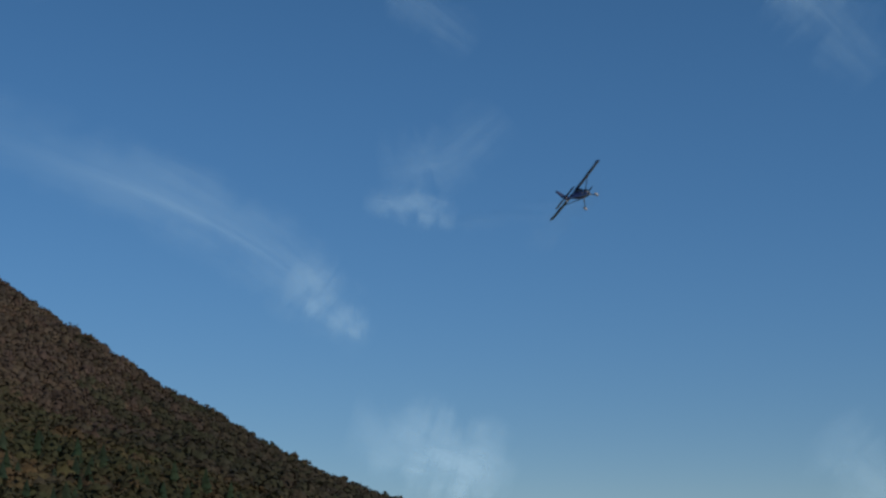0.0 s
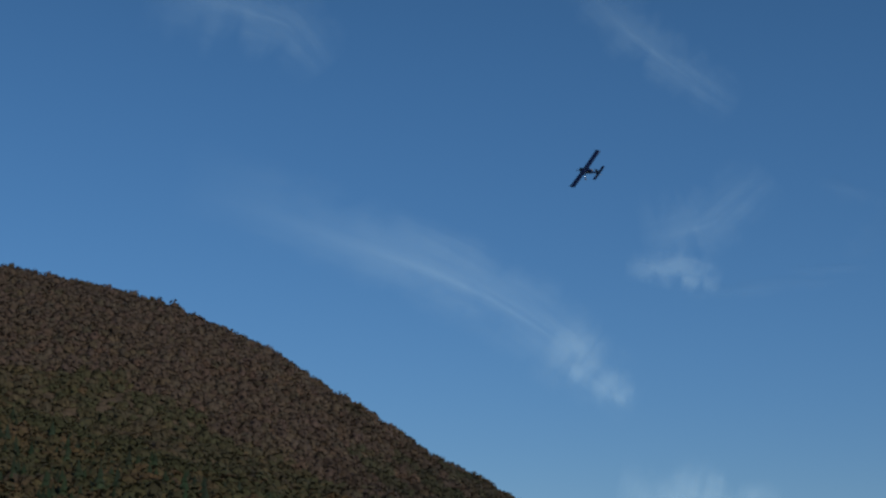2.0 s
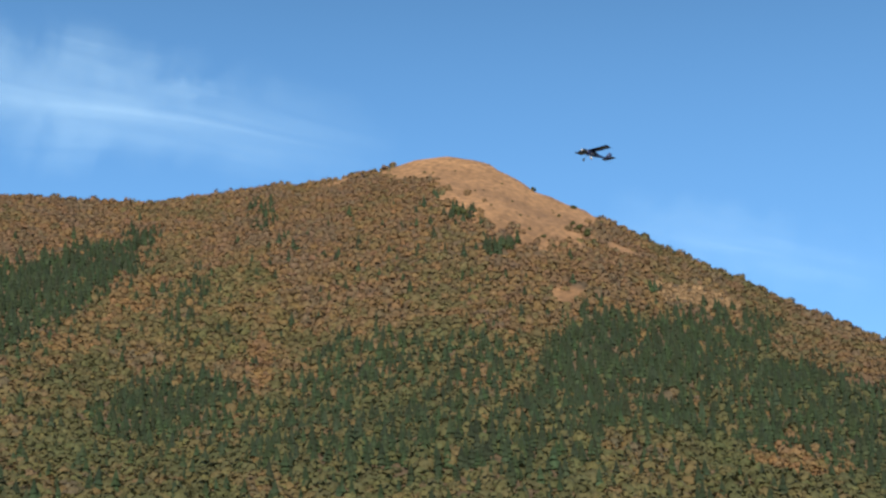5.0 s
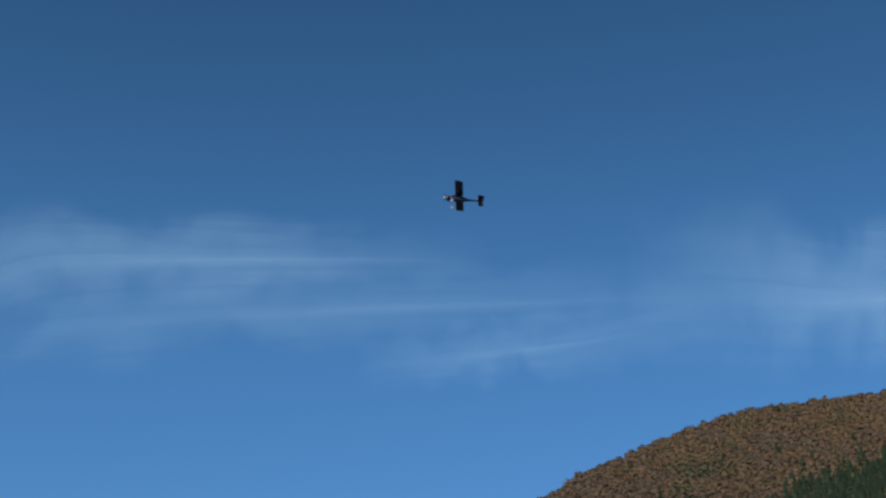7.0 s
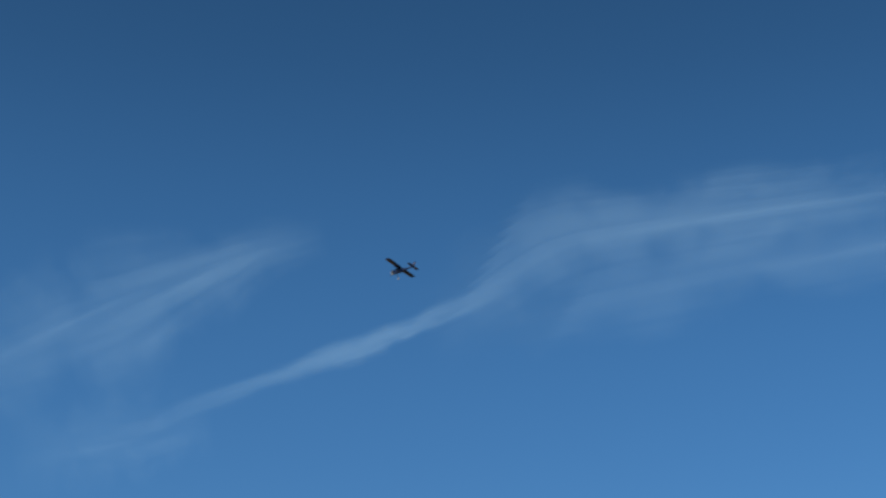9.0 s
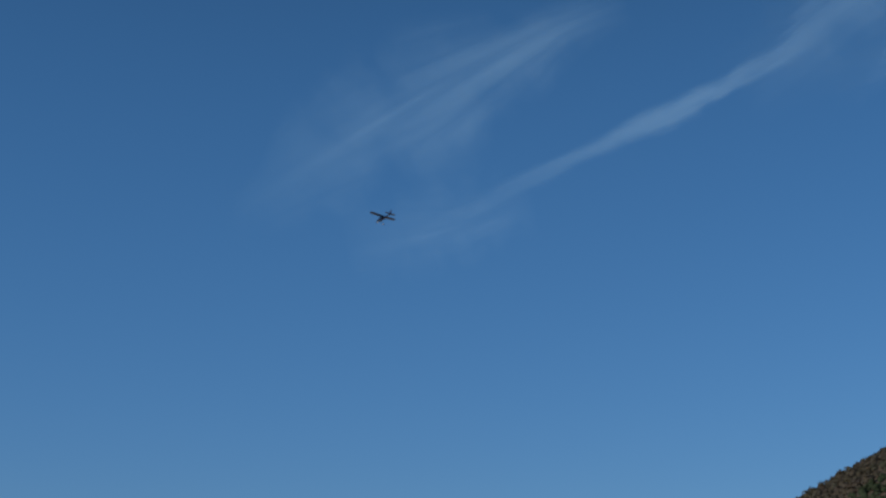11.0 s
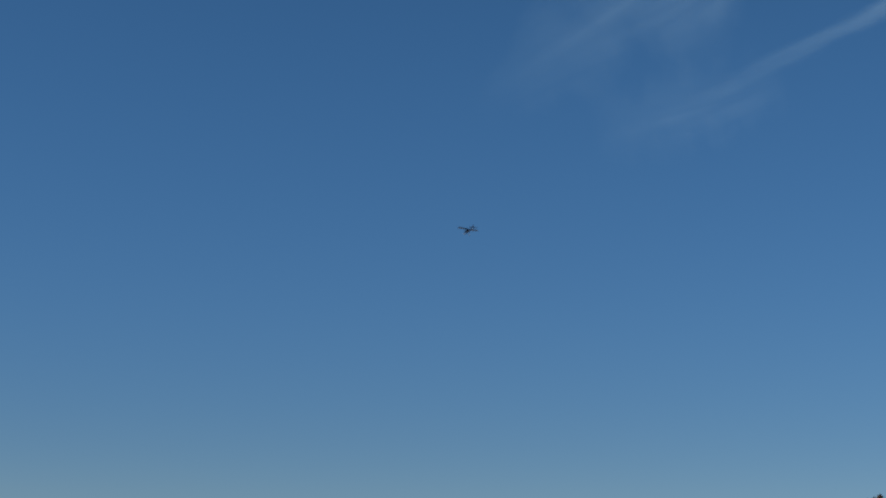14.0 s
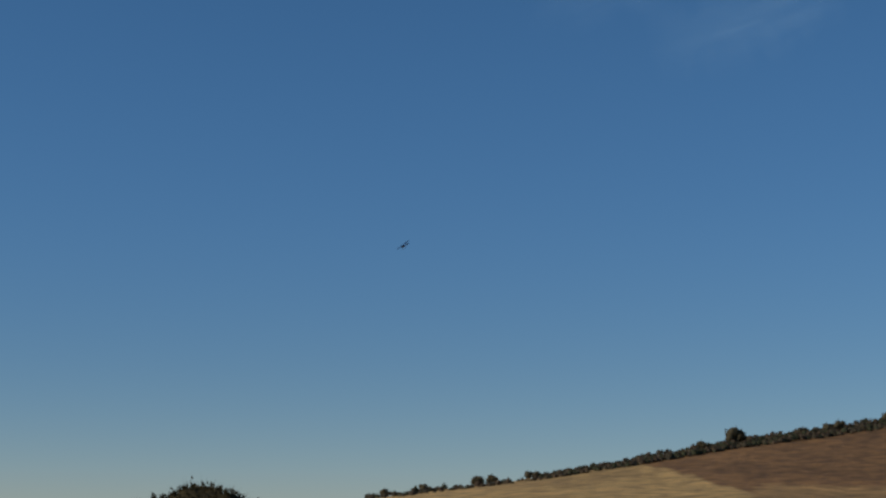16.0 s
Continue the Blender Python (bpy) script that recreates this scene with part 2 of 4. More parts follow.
# one sheet of ground from the photographer's feet to the horizon
def build_ground():
    bs = np.concatenate([np.arange(-22, 138, 0.32), np.arange(138, 338, 2.5)])
    rs = np.concatenate([[0.5, 2, 5, 10, 18, 30, 45, 60, 80], np.arange(100, 1320, 11), np.geomspace(1330, 4900, 14)])
    B, R = np.meshgrid(bs, rs, indexing="ij")
    Z, s, far = land(B, R)
    Z[:, :3] = 0
    nb, nr = B.shape
    co = np.stack([-R * np.sin(np.radians(B)), R * np.cos(np.radians(B)), Z], -1).reshape(-1, 3)
    i, j = np.meshgrid(np.arange(nb), np.arange(nr - 1), indexing="ij")
    k = (i + 1) % nb
    quads = np.stack([i * nr + j, i * nr + j + 1, k * nr + j + 1, k * nr + j], -1).reshape(-1, 4)
    me = bpy.data.meshes.new("ground")
    me.from_pydata(co.tolist(), [], quads.tolist())
    E = height_angle(R, Z)
    wob = wobble(B, R)
    grass, litter = np.array([0.22, 0.125, 0.062]), np.array([0.08, 0.058, 0.034])
    straw, soil, meadow = np.array([0.60, 0.38, 0.135]), np.array([0.27, 0.138, 0.046]), np.array([0.085, 0.08, 0.032])
    C = np.empty((nb, nr, 3))
    C[:] = litter
    C[bald(B, E, wob)] = grass
    low = (B > 108.4) | (R < 230)
    C[low] = meadow
    field = (B > 108.6) & (B < 136)
    C[field & (R > 60)] = soil
    C[field & (R > 60) & (B < 114.8) & (E < 1.6 + wob * 0.08)] = 0.6 * soil + 0.4 * straw
    C[field & (R > 60) & (B > 114.8 + wob * 0.1) & (E < 1.3 + (B - 114.8) * 0.266 + wob * 0.05)] = straw
    C[field & (R > 60) & (B > 118.5)] = straw * (0.9 + 0.1 * wob[..., None])[field & (R > 60) & (B > 118.5)]
    col = me.color_attributes.new("cover", "FLOAT_COLOR", "POINT")
    col.data.foreach_set("color", np.concatenate([C.reshape(-1, 3), np.ones((nb * nr, 1))], 1).ravel())
    me.materials.append(HILL)
    me.polygons.foreach_set("use_smooth", [True] * len(me.polygons))
    me.validate()
    ob = new("ground", me)
    return tagged(ob, "autumn mountainsides, grassy summit and straw fields", "ground", kind="structure")


build_ground()


# ---- woods ----
def leafy(n, seed, tall=1.0, leaf=0.28, lobes=3):
    """A crown about 1 m in radius: uneven lobes of foliage with loose leaf clumps standing off them. Its base is at z = 0.
    Gives the points, the faces and the soft normals of the foliage."""
    g = np.random.default_rng(seed)
    verts, faces, norms = [], [], []
    mid = np.array((0, 0, 0.55 * tall))
    for i in range(lobes):
        a, rad = g.uniform(0, 6.28), g.uniform(0.45, 0.72) if lobes < 9 else g.uniform(0.38, 0.6)
        out = 0.0 if i == 0 else g.uniform(0.3, 0.68)
        c = np.array((out * math.cos(a), out * math.sin(a), (g.uniform(0.35, 1.1) if i else 0.95) * tall))
        bm = bmesh.new()
        bmesh.ops.create_icosphere(bm, subdivisions=1, radius=1)
        k = len(verts)
        for v in bm.verts:
            d = np.array(v.co)
            p = c + d * (rad, rad, rad * 0.95 * tall) * g.uniform(0.75, 1.2)
            verts.append(p)
            q = (p - mid) / max(np.linalg.norm(p - mid), 1e-6)
            norms.append(0.55 * q + 0.45 * d)
        bm.verts.index_update()
        faces += [tuple(k + v.index for v in f.verts) for f in bm.faces if lobes > 2 or f.calc_center_median().z > -0.5]
        bm.free()
    body = len(verts)
    for p in g.choice(body, n, replace=n > body):
        q = norms[p] / np.linalg.norm(norms[p])
        u = np.cross(q, g.normal(size=3))
        u /= np.linalg.norm(u)
        v = np.cross(q, u) * 0.7 + q * 0.6
        w = leaf * g.uniform(0.7, 1.25)
        p = verts[p] + q * 0.04 + g.normal(size=3) * 0.06
        k = len(verts)
        verts += [p + u * w, p + v * w, p - u * w * 0.8, p - v * w * 0.6]
        norms += [q] * 4
        faces += [(k, k + 1, k + 2), (k, k + 2, k + 3)]
    return np.array(verts), np.array(faces), np.array(norms)


def spired(tiers, seed):
    """A conifer about 1 m in radius and 4.6 m high: drooping skirts of boughs, ragged at the rim."""
    g = np.random.default_rng(seed)
    verts, faces = [], []
    for t in range(tiers):
        z0, rad = 0.5 + 3.6 * t / tiers, 1.05 * (1 - t / tiers) ** 0.85 + 0.12
        k = len(verts)
        verts.append((g.normal() * 0.04, g.normal() * 0.04, z0 + 3.9 / tiers * 1.6))
        m = 7
        for i in range(m):
            a = 6.2832 * (i + g.uniform(-0.3, 0.3)) / m
            rr = rad * g.uniform(0.65, 1.15)
            verts.append((rr * math.cos(a), rr * math.sin(a), z0 - g.uniform(0, 0.45)))
        faces += [(k, k + 1 + i, k + 1 + (i + 1) % m) for i in range(m)]
    v = np.array(verts)
    return v, np.array(faces), v - (0, 0, 1.2)


def tufted(seed, tall, n=18):
    """A forest crown about 1 m in radius: a rough core wrapped in clumps of leaves of many sizes that break up its outline."""
    g = np.random.default_rng(seed)
    bm = bmesh.new()
    bmesh.ops.create_icosphere(bm, subdivisions=1, radius=1)
    lean = g.normal(size=2) * 0.15
    verts, norms, faces = [], [], []
    for v in bm.verts:
        d = np.array(v.co)
        verts.append(d * (0.82, 0.82, 0.72 * tall) * g.uniform(0.75, 1.1) + (*lean, 0.75 * tall))
        norms.append(d + (0, 0, 0.35))
    bm.verts.index_update()
    faces += [tuple(v.index for v in f.verts) for f in bm.faces if f.calc_center_median().z > -0.6]
    bm.free()
    for i in range(n):
        up, a = g.uniform(-0.35, 1.0), i * 2.39996 + g.uniform(-0.4, 0.4)
        flat = math.sqrt(max(0, 1 - up * up))
        q = np.array((flat * math.cos(a), flat * math.sin(a), up))
        c = q * (0.86, 0.86, 0.78 * tall) * g.uniform(0.86, 1.14) + (*lean, 0.75 * tall)
        u = np.cross(q, g.normal(size=3))
        u /= np.linalg.norm(u)
        v = np.cross(q, u) + q * g.uniform(-0.5, 0.7)
        w, k = g.uniform(0.2, 0.42), len(verts)
        verts += [c + u * w, c + v * w * g.uniform(0.6, 1), c - u * w * g.uniform(0.6, 1), c - v * w * 0.7]
        norms += [q + (0, 0, 0.3)] * 4
        faces += [(k, k + 1, k + 2), (k, k + 2, k + 3)]
    return np.array(verts), np.array(faces), np.array(norms)


ROUND = [tufted(11 + i, 0.85 + 0.12 * (i % 4)) for i in range(18)]
SPIRE = [spired(4, 40 + i) for i in range(6)]


def forest(name, label, kinds, where, sizes, colours):
    """All crowns of one wood in one mesh."""
    vs, fs, cs, ns, base = [], [], [], [], 0
    g = np.random.default_rng(len(where))
    for (x, y, z), (w, h), c in zip(where, sizes, colours):
        v, f, k = kinds[g.integers(len(kinds))]
        ns.append(k)
        a = g.uniform(0, 6.28)
        ca, sa = math.cos(a), math.sin(a)
        p = np.empty_like(v)
        p[:, 0], p[:, 1], p[:, 2] = (v[:, 0] * ca - v[:, 1] * sa) * w + x, (v[:, 0] * sa + v[:, 1] * ca) * w + y, v[:, 2] * h + z
        ns[-1] = np.stack([ns[-1][:, 0] * ca - ns[-1][:, 1] * sa, ns[-1][:, 0] * sa + ns[-1][:, 1] * ca, ns[-1][:, 2] + 0.3], 1)
        vs.append(p), fs.append(f + base), cs.append(np.broadcast_to(np.array([*c, 1.0]), (len(v), 4)))
        base += len(v)
    V, F, C = np.concatenate(vs), np.concatenate(fs), np.concatenate(cs)
    me = bpy.data.meshes.new(name)
    me.vertices.add(len(V)), me.loops.add(len(F) * 3), me.polygons.add(len(F))
    me.vertices.foreach_set("co", V.ravel())
    me.loops.foreach_set("vertex_index", F.ravel().astype(np.int32))
    me.polygons.foreach_set("loop_start", np.arange(0, len(F) * 3, 3, dtype=np.int32))
    me.update(calc_edges=True)
    me.polygons.foreach_set("use_smooth", np.ones(len(F), dtype=bool))
    N = np.concatenate(ns)
    me.normals_split_custom_set_from_vertices(N / np.linalg.norm(N, axis=1)[:, None])
    col = me.color_attributes.new("leaf", "FLOAT_COLOR", "POINT")
    col.data.foreach_set("color", np.ascontiguousarray(C).ravel())
    me.materials.append(LEAVES)
    ob = new(name, me)
    return tagged(ob, label, "forest", kind="stuff")


RUSSET, ORANGE, OCHRE, OLIVE, YELLOW = (0.152, 0.098, 0.060), (0.186, 0.113, 0.053), (0.138, 0.106, 0.052), (0.068, 0.077, 0.037), (0.112, 0.107, 0.046)
GREEN, PINE, GREY, BARE = (0.055, 0.075, 0.034), (0.037, 0.060, 0.031), (0.116, 0.092, 0.069), (0.092, 0.071, 0.054)

# stands of evergreens on the main mountain, as outlines in (bearing, height): the plantation strip, the two lower stands and the long dark belt
STRIP = [(62.3, 20.0), (64, 19.0), (66, 18.7), (68.3, 18.1), (70.2, 17.3), (70.6, 15.2), (68.5, 15.0), (66.3, 15.9), (64.5, 17.3), (63.0, 18.8)]
STAND = [(64.4, 13.4), (62.6, 14.3), (60.5, 14.6), (59.2, 13.8), (59.5, 12.9), (62, 12.2), (64.2, 12.2)]
GULLY = [(62.0, 17.6), (60.6, 18.4), (60.2, 17.6), (60.6, 16.2), (61.2, 15.4), (62.0, 15.8)]
BELT = [(48.6, 15.0), (47.2, 16.9), (46.2, 16.6), (44.2, 15.9), (42.6, 16.7), (39.6, 15.7), (40.6, 14.5), (38, 13.7), (36.2, 12.8), (34.6, 10.6), (34.2, 9.2), (36, 9.4),
        (38.8, 11.3), (42.4, 11.9), (45.6, 12.5), (47.6, 13.2)]
MIXED = [(57.5, 14.6), (56, 15.7), (53.4, 16.1), (50.6, 15.9), (48.4, 15.2), (46, 12.6), (46.6, 10.6), (52, 10.9), (58.5, 10.2), (59, 12.4)]


def inside(outline, b, e):
    """Which of the places lie inside a closed outline."""
    hit = np.zeros(len(b), bool)
    for (b0, e0), (b1, e1) in zip(outline, outline[1:] + outline[:1]):
        if e0 != e1:
            hit ^= ((e0 > e) != (e1 > e)) & (b < (b1 - b0) * (e - e0) / (e1 - e0) + b0)
    return hit


def plant_woods():
    g = np.random.default_rng(3)
    # trees stand a crown's width apart, each a little off its row
    bs, rs = [], []
    for r0 in np.arange(300, 1230, 3.3):
        step = math.degrees(3.3 / r0)
        row = np.arange(-18, 112, step)
        bs.append(row + g.uniform(-0.55, 0.55, len(row)) * step)
        rs.append(r0 + g.uniform(-1.9, 1.9, len(row)))
    b, r = np.concatenate(bs), np.concatenate(rs)
    z, s, far = land(b, r)
    e = height_angle(r, z)
    wob, wob2 = wobble(b, r), wobble(b, r, 1.7)
    top = np.maximum(table(RIDGE_B, b), table(RIDGE_A, b))
    seen = np.where(b < 3, e > 2.6, np.where(b < 34, e > 2.8, np.where(b < 45, e > 4.8, np.where(b < 56, e > 6.0, np.where(b < 72, e > 8.2, e > top - 8)))))
    hide = (e < table(RIDGE_B, b) - 0.9) & (r > table(REACH_B, b) * 1.03)
    ok = ~bald(b, e, wob - 0.25 + g.normal(size=len(b)) * 0.7) & (b < 107.6) & (s > 0.06) & ~hide & (r < np.where(far, table(REACH_A, b), table(REACH_B, b)) * 1.02)
    ok &= (b < 49) | (b > 53.6) | (e < 21.6)
    ok &= g.uniform(size=len(b)) < np.where(seen, np.where(far, 0.52, 1.0), 0.05)
    b, r, z, s, far, e, wob, wob2 = (a[ok] for a in (b, r, z, s, far, e, wob, wob2))
    count = len(b)
    x, y = -r * np.sin(np.radians(b)), r * np.cos(np.radians(b))
    # evergreen share: planted stands with fairly sharp edges, mixed woods below them, and loose single trees
    jb, je = b + 0.45 * wob2 + g.normal(size=count) * 0.28, e + 0.3 * wob + g.normal(size=count) * 0.16
    ever = np.where(e < table(RIDGE_B, b) - 1.5, 0.04, 0.0)
    ever = np.where((e < 13.5) & (b < 72), 0.10, ever)
    ever = np.where(inside(MIXED, jb, je), 0.44 + 0.4 * wob2, ever)
    ever = np.where(inside(GULLY, jb, je), 0.55, ever)
    ever = np.where(inside(BELT, jb, je), 0.84 + 0.4 * wob2, ever)
    ever = np.where(inside(STAND, jb, je), 0.85, ever)
    ever = np.where(inside(STRIP, jb, je), 0.97, ever)
    ever = np.where((patch(b, e, 51.2, 20.3, 0.6, 0.3) < 1) | (patch(b, e, 49.8, 19.1, 0.9, 0.28) < 1), 0.7, ever)
    ever = np.where(patch(b, e, 58.6, 20.3, 0.6, 0.6) < 1, 0.3, ever)
    ever = np.where((e > table(RIDGE_B, b) - 0.5) | (b > 97), 0.0, ever)
    is_ever = (g.uniform(size=count) < ever) & ~far
    # broadleaf colours: olive and gold low down, russet and bronze high up, each in drifts of a few trees
    palette = np.array([GREY, RUSSET, ORANGE, OCHRE, YELLOW, OLIVE, GREEN])
    share = np.empty((count, 7))
    up = np.clip((e - 12.5 - 0.8 * wob) / 6.5, 0, 1)[:, None]
    share[:] = (1 - up) * np.array([0.02, 0.02, 0.03, 0.13, 0.22, 0.37, 0.21]) + up * np.array([0.14, 0.38, 0.25, 0.15, 0.03, 0.04, 0.01])
    golden = patch(b, e, 59.8, 16.4, 2.6, 2.0) + 0.4 * wob2 < 1
    share[golden] = (0.02, 0.06, 0.14, 0.26, 0.22, 0.24, 0.06)
    flame = (patch(b, e, 64.6, 16.1, 2.6, 0.7, -0.75) < 1) | (patch(b, e, 39.6, 11.2, 1.9, 0.7, 0.2) + 0.4 * wob < 1) | (patch(b, e, 58.6, 15.0, 0.5, 1.0) < 1) | (patch(b, e, 44.8, 14.4, 0.6, 0.5) < 1)
    share[flame] = (0.03, 0.20, 0.42, 0.25, 0.05, 0.05, 0.0)
    flank = (b > 30) & (b < 44) & (e > table(RIDGE_B, b) - 2.2)
    share[flank] = (0.22, 0.18, 0.16, 0.26, 0.03, 0.14, 0.01)
    share[far] = (0.80, 0.12, 0.0, 0.03, 0.0, 0.05, 0.0)
    share[far & (b + 5 * wob2 < 11)] = (0.46, 0.03, 0.0, 0.02, 0.0, 0.25, 0.24)
    dell = far & (e < table(RIDGE_A, b) - 3.4 + 0.6 * wob)
    share[dell] = (0.22, 0.06, 0.04, 0.14, 0.04, 0.25, 0.25)
    k = np.clip((b[:, None] - 66) / 6, 0, 1)
    share = np.where((b[:, None] > 66) & (b[:, None] <= 90), (1 - k) * share + k * np.array((0.28, 0.40, 0.12, 0.10, 0.0, 0.07, 0.03)), share)
    share[b > 90] = (0.76, 0.14, 0.0, 0.03, 0.0, 0.05, 0.02)
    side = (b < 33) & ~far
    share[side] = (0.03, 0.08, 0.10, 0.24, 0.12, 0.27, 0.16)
    share /= share.sum(1)[:, None]
    drift = wobble(b, r * 1.3, 3.1) + 0.6 * wobble(b, r * 2.3, 0.4) + g.normal(size=count) * 0.26
    drift = np.argsort(np.argsort(drift)) / count
    pick = (drift[:, None] > np.cumsum(share, 1)).sum(1).clip(0, 6)
    calm = np.where(far | (b > 90), 0.3, 0.5)[:, None]
    col = (calm * palette[pick] + (1 - calm) * (share @ palette)) * g.uniform(0.93, 1.07, (count, 1)) * g.uniform(0.95, 1.06, (count, 3))
    # two stretches darkened by bearing alone: the near shoulder, and below about 12
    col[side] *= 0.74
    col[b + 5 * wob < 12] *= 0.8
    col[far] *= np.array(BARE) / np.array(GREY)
    col[is_ever] = np.array(PINE) * g.uniform(0.78, 1.25, (is_ever.sum(), 1)) * g.uniform(0.9, 1.1, (is_ever.sum(), 3))
    col[b > 97] *= (0.78, 0.84, 0.78)
    foot = (b > 97) & (e < table(RIDGE_B, b) - 0.8 + 0.2 * wob)
    col[foot] = np.array(GREEN) * g.uniform(0.75, 1.0, (foot.sum(), 1))
    d = ~is_ever
    w = g.uniform(2.1, 3.7, count) * np.where(e > 18.5, 0.85, 1.0) * np.where(b > 97, 0.55, 1.0) * np.where(far, 1.3, 1.0)
    scrub = patch(b, e, 42.9, 17.0, 1.6, 0.35, 0.28) + 0.5 * wob2 < 1
    col[scrub & d] = np.array((0.24, 0.165, 0.095)) * g.uniform(0.85, 1.15, ((scrub & d).sum(), 1))
    w[scrub] *= 0.7
    h = w * g.uniform(0.85, 1.2, count)
    P = np.stack([x, y, z - 0.2 - np.where(b < 97, 0.62, 0.4) * h], 1)
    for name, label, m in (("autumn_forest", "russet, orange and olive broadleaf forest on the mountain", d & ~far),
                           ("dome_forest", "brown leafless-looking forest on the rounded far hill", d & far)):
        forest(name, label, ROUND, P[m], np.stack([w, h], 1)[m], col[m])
    m = is_ever
    wc = g.uniform(1.5, 2.5, count)
    forest("conifer_forest", "dark green conifer plantation on the mountain slope", SPIRE, P[m], np.stack([wc, wc * g.uniform(0.6, 0.95, count)], 1)[m], col[m])


plant_woods()


def mesh_of(name, verts, faces, mat, colour=None):
    me = bpy.data.meshes.new(name)
    me.from_pydata(np.asarray(verts).tolist(), [], np.asarray(faces).tolist())
    if colour is not None:
        col = me.color_attributes.new("leaf", "FLOAT_COLOR", "POINT")
        col.data.foreach_set("color", np.tile([*colour, 1.0], len(verts)))
    me.materials.append(mat)
    me.polygons.foreach_set("use_smooth", [True] * len(me.polygons))
    return me


def part(name, bm, mat, parent, label="", smooth=True):
    """Links a bmesh as one mesh object under a thing or under a part."""
    me = bpy.data.meshes.new(name)
    bm.to_mesh(me)
    bm.free()
    me.materials.append(mat)
    me.polygons.foreach_set("use_smooth", [smooth] * len(me.polygons))
    ob = new(name, me)
    ob.parent = parent
    return tagged(ob, label)


def tube(bm, a, b, r0, r1, sides=10, caps=True):
    a, b = Vector(a), Vector(b)
    turn = (b - a).to_track_quat("Z", "Y").to_matrix().to_4x4()
    bmesh.ops.create_cone(bm, cap_ends=caps, segments=sides, radius1=r0, radius2=r1, depth=(b - a).length, matrix=Matrix.Translation((a + b) / 2) @ turn)
    return bm


def single_tree(name, label, crown, colour, width, tall, trunk):
    """One tree that stands out: a tapered trunk with limbs, and a crown."""
    root = tagged(new(name), label, "tree")
    bm = bmesh.new()
    tube(bm, (0, 0, -1), (0.1, 0, trunk + tall * 0.5), 0.22, 0.08, 7)
    for k in range(4):
        a = k * 1.7
        tube(bm, (0, 0, trunk * 0.8 + 0.2 * k), (math.cos(a) * width * 0.6, math.sin(a) * width * 0.6, trunk + tall * 0.45), 0.08, 0.02, 5)
    part("trunk", bm, BARK, root)
    v, f, k = crown
    v = v * (width, width, tall / max(v[:, 2])) + (0, 0, trunk * 0.7)
    ob = new("crown", mesh_of("crown", v, f, LEAVES, colour))
    ob.parent = root
    return root


def place(ob, bearing, r, size, sink=0.0):
    z = float(land(bearing, r)[0])
    a = radians(bearing)
    m = pose(-r * math.sin(a), r * math.cos(a), z - sink, 0, 0, random.uniform(0, 360))
    c = copy_thing(ob, m)
    c.scale = (size, size, size * random.uniform(0.85, 1.15))
    return c


def dense(n, seed):
    """A close-grown bush: a lumpy dome packed with small upright leaf sprays."""
    g = np.random.default_rng(seed)
    bm = bmesh.new()
    bmesh.ops.create_icosphere(bm, subdivisions=4, radius=1)
    core = np.array([v.co for v in bm.verts])
    faces = [tuple(v.index for v in f.verts) for f in bm.faces]
    bm.free()
    lump = np.array([noise.noise(Vector(p) * 2.3) * 0.16 + noise.noise(Vector(p) * 6) * 0.07 for p in core])
    core = core * (0.95 + lump)[:, None] * (1, 1, 0.5) + (0, 0, 0.5)
    verts, norms = list(core), list(core - (0, 0, 0.4))
    for i in g.integers(0, len(core), n):
        q = core[i] - (0, 0, 0.4)
        q = q / np.linalg.norm(q) + g.normal(size=3) * 0.45
        u = np.cross(q, g.normal(size=3))
        u *= 0.022 / np.linalg.norm(u)
        p, k = core[i] + g.normal(size=3) * 0.02, len(verts)
        verts += [p - u, p + q * 0.035 + u * 0.6, p + q * g.uniform(0.05, 0.1), p + u]
        norms += [q] * 4
        faces += [(k, k + 3, k + 1), (k + 1, k + 3, k + 2)]
    return np.array(verts), np.array(faces), np.array(norms)


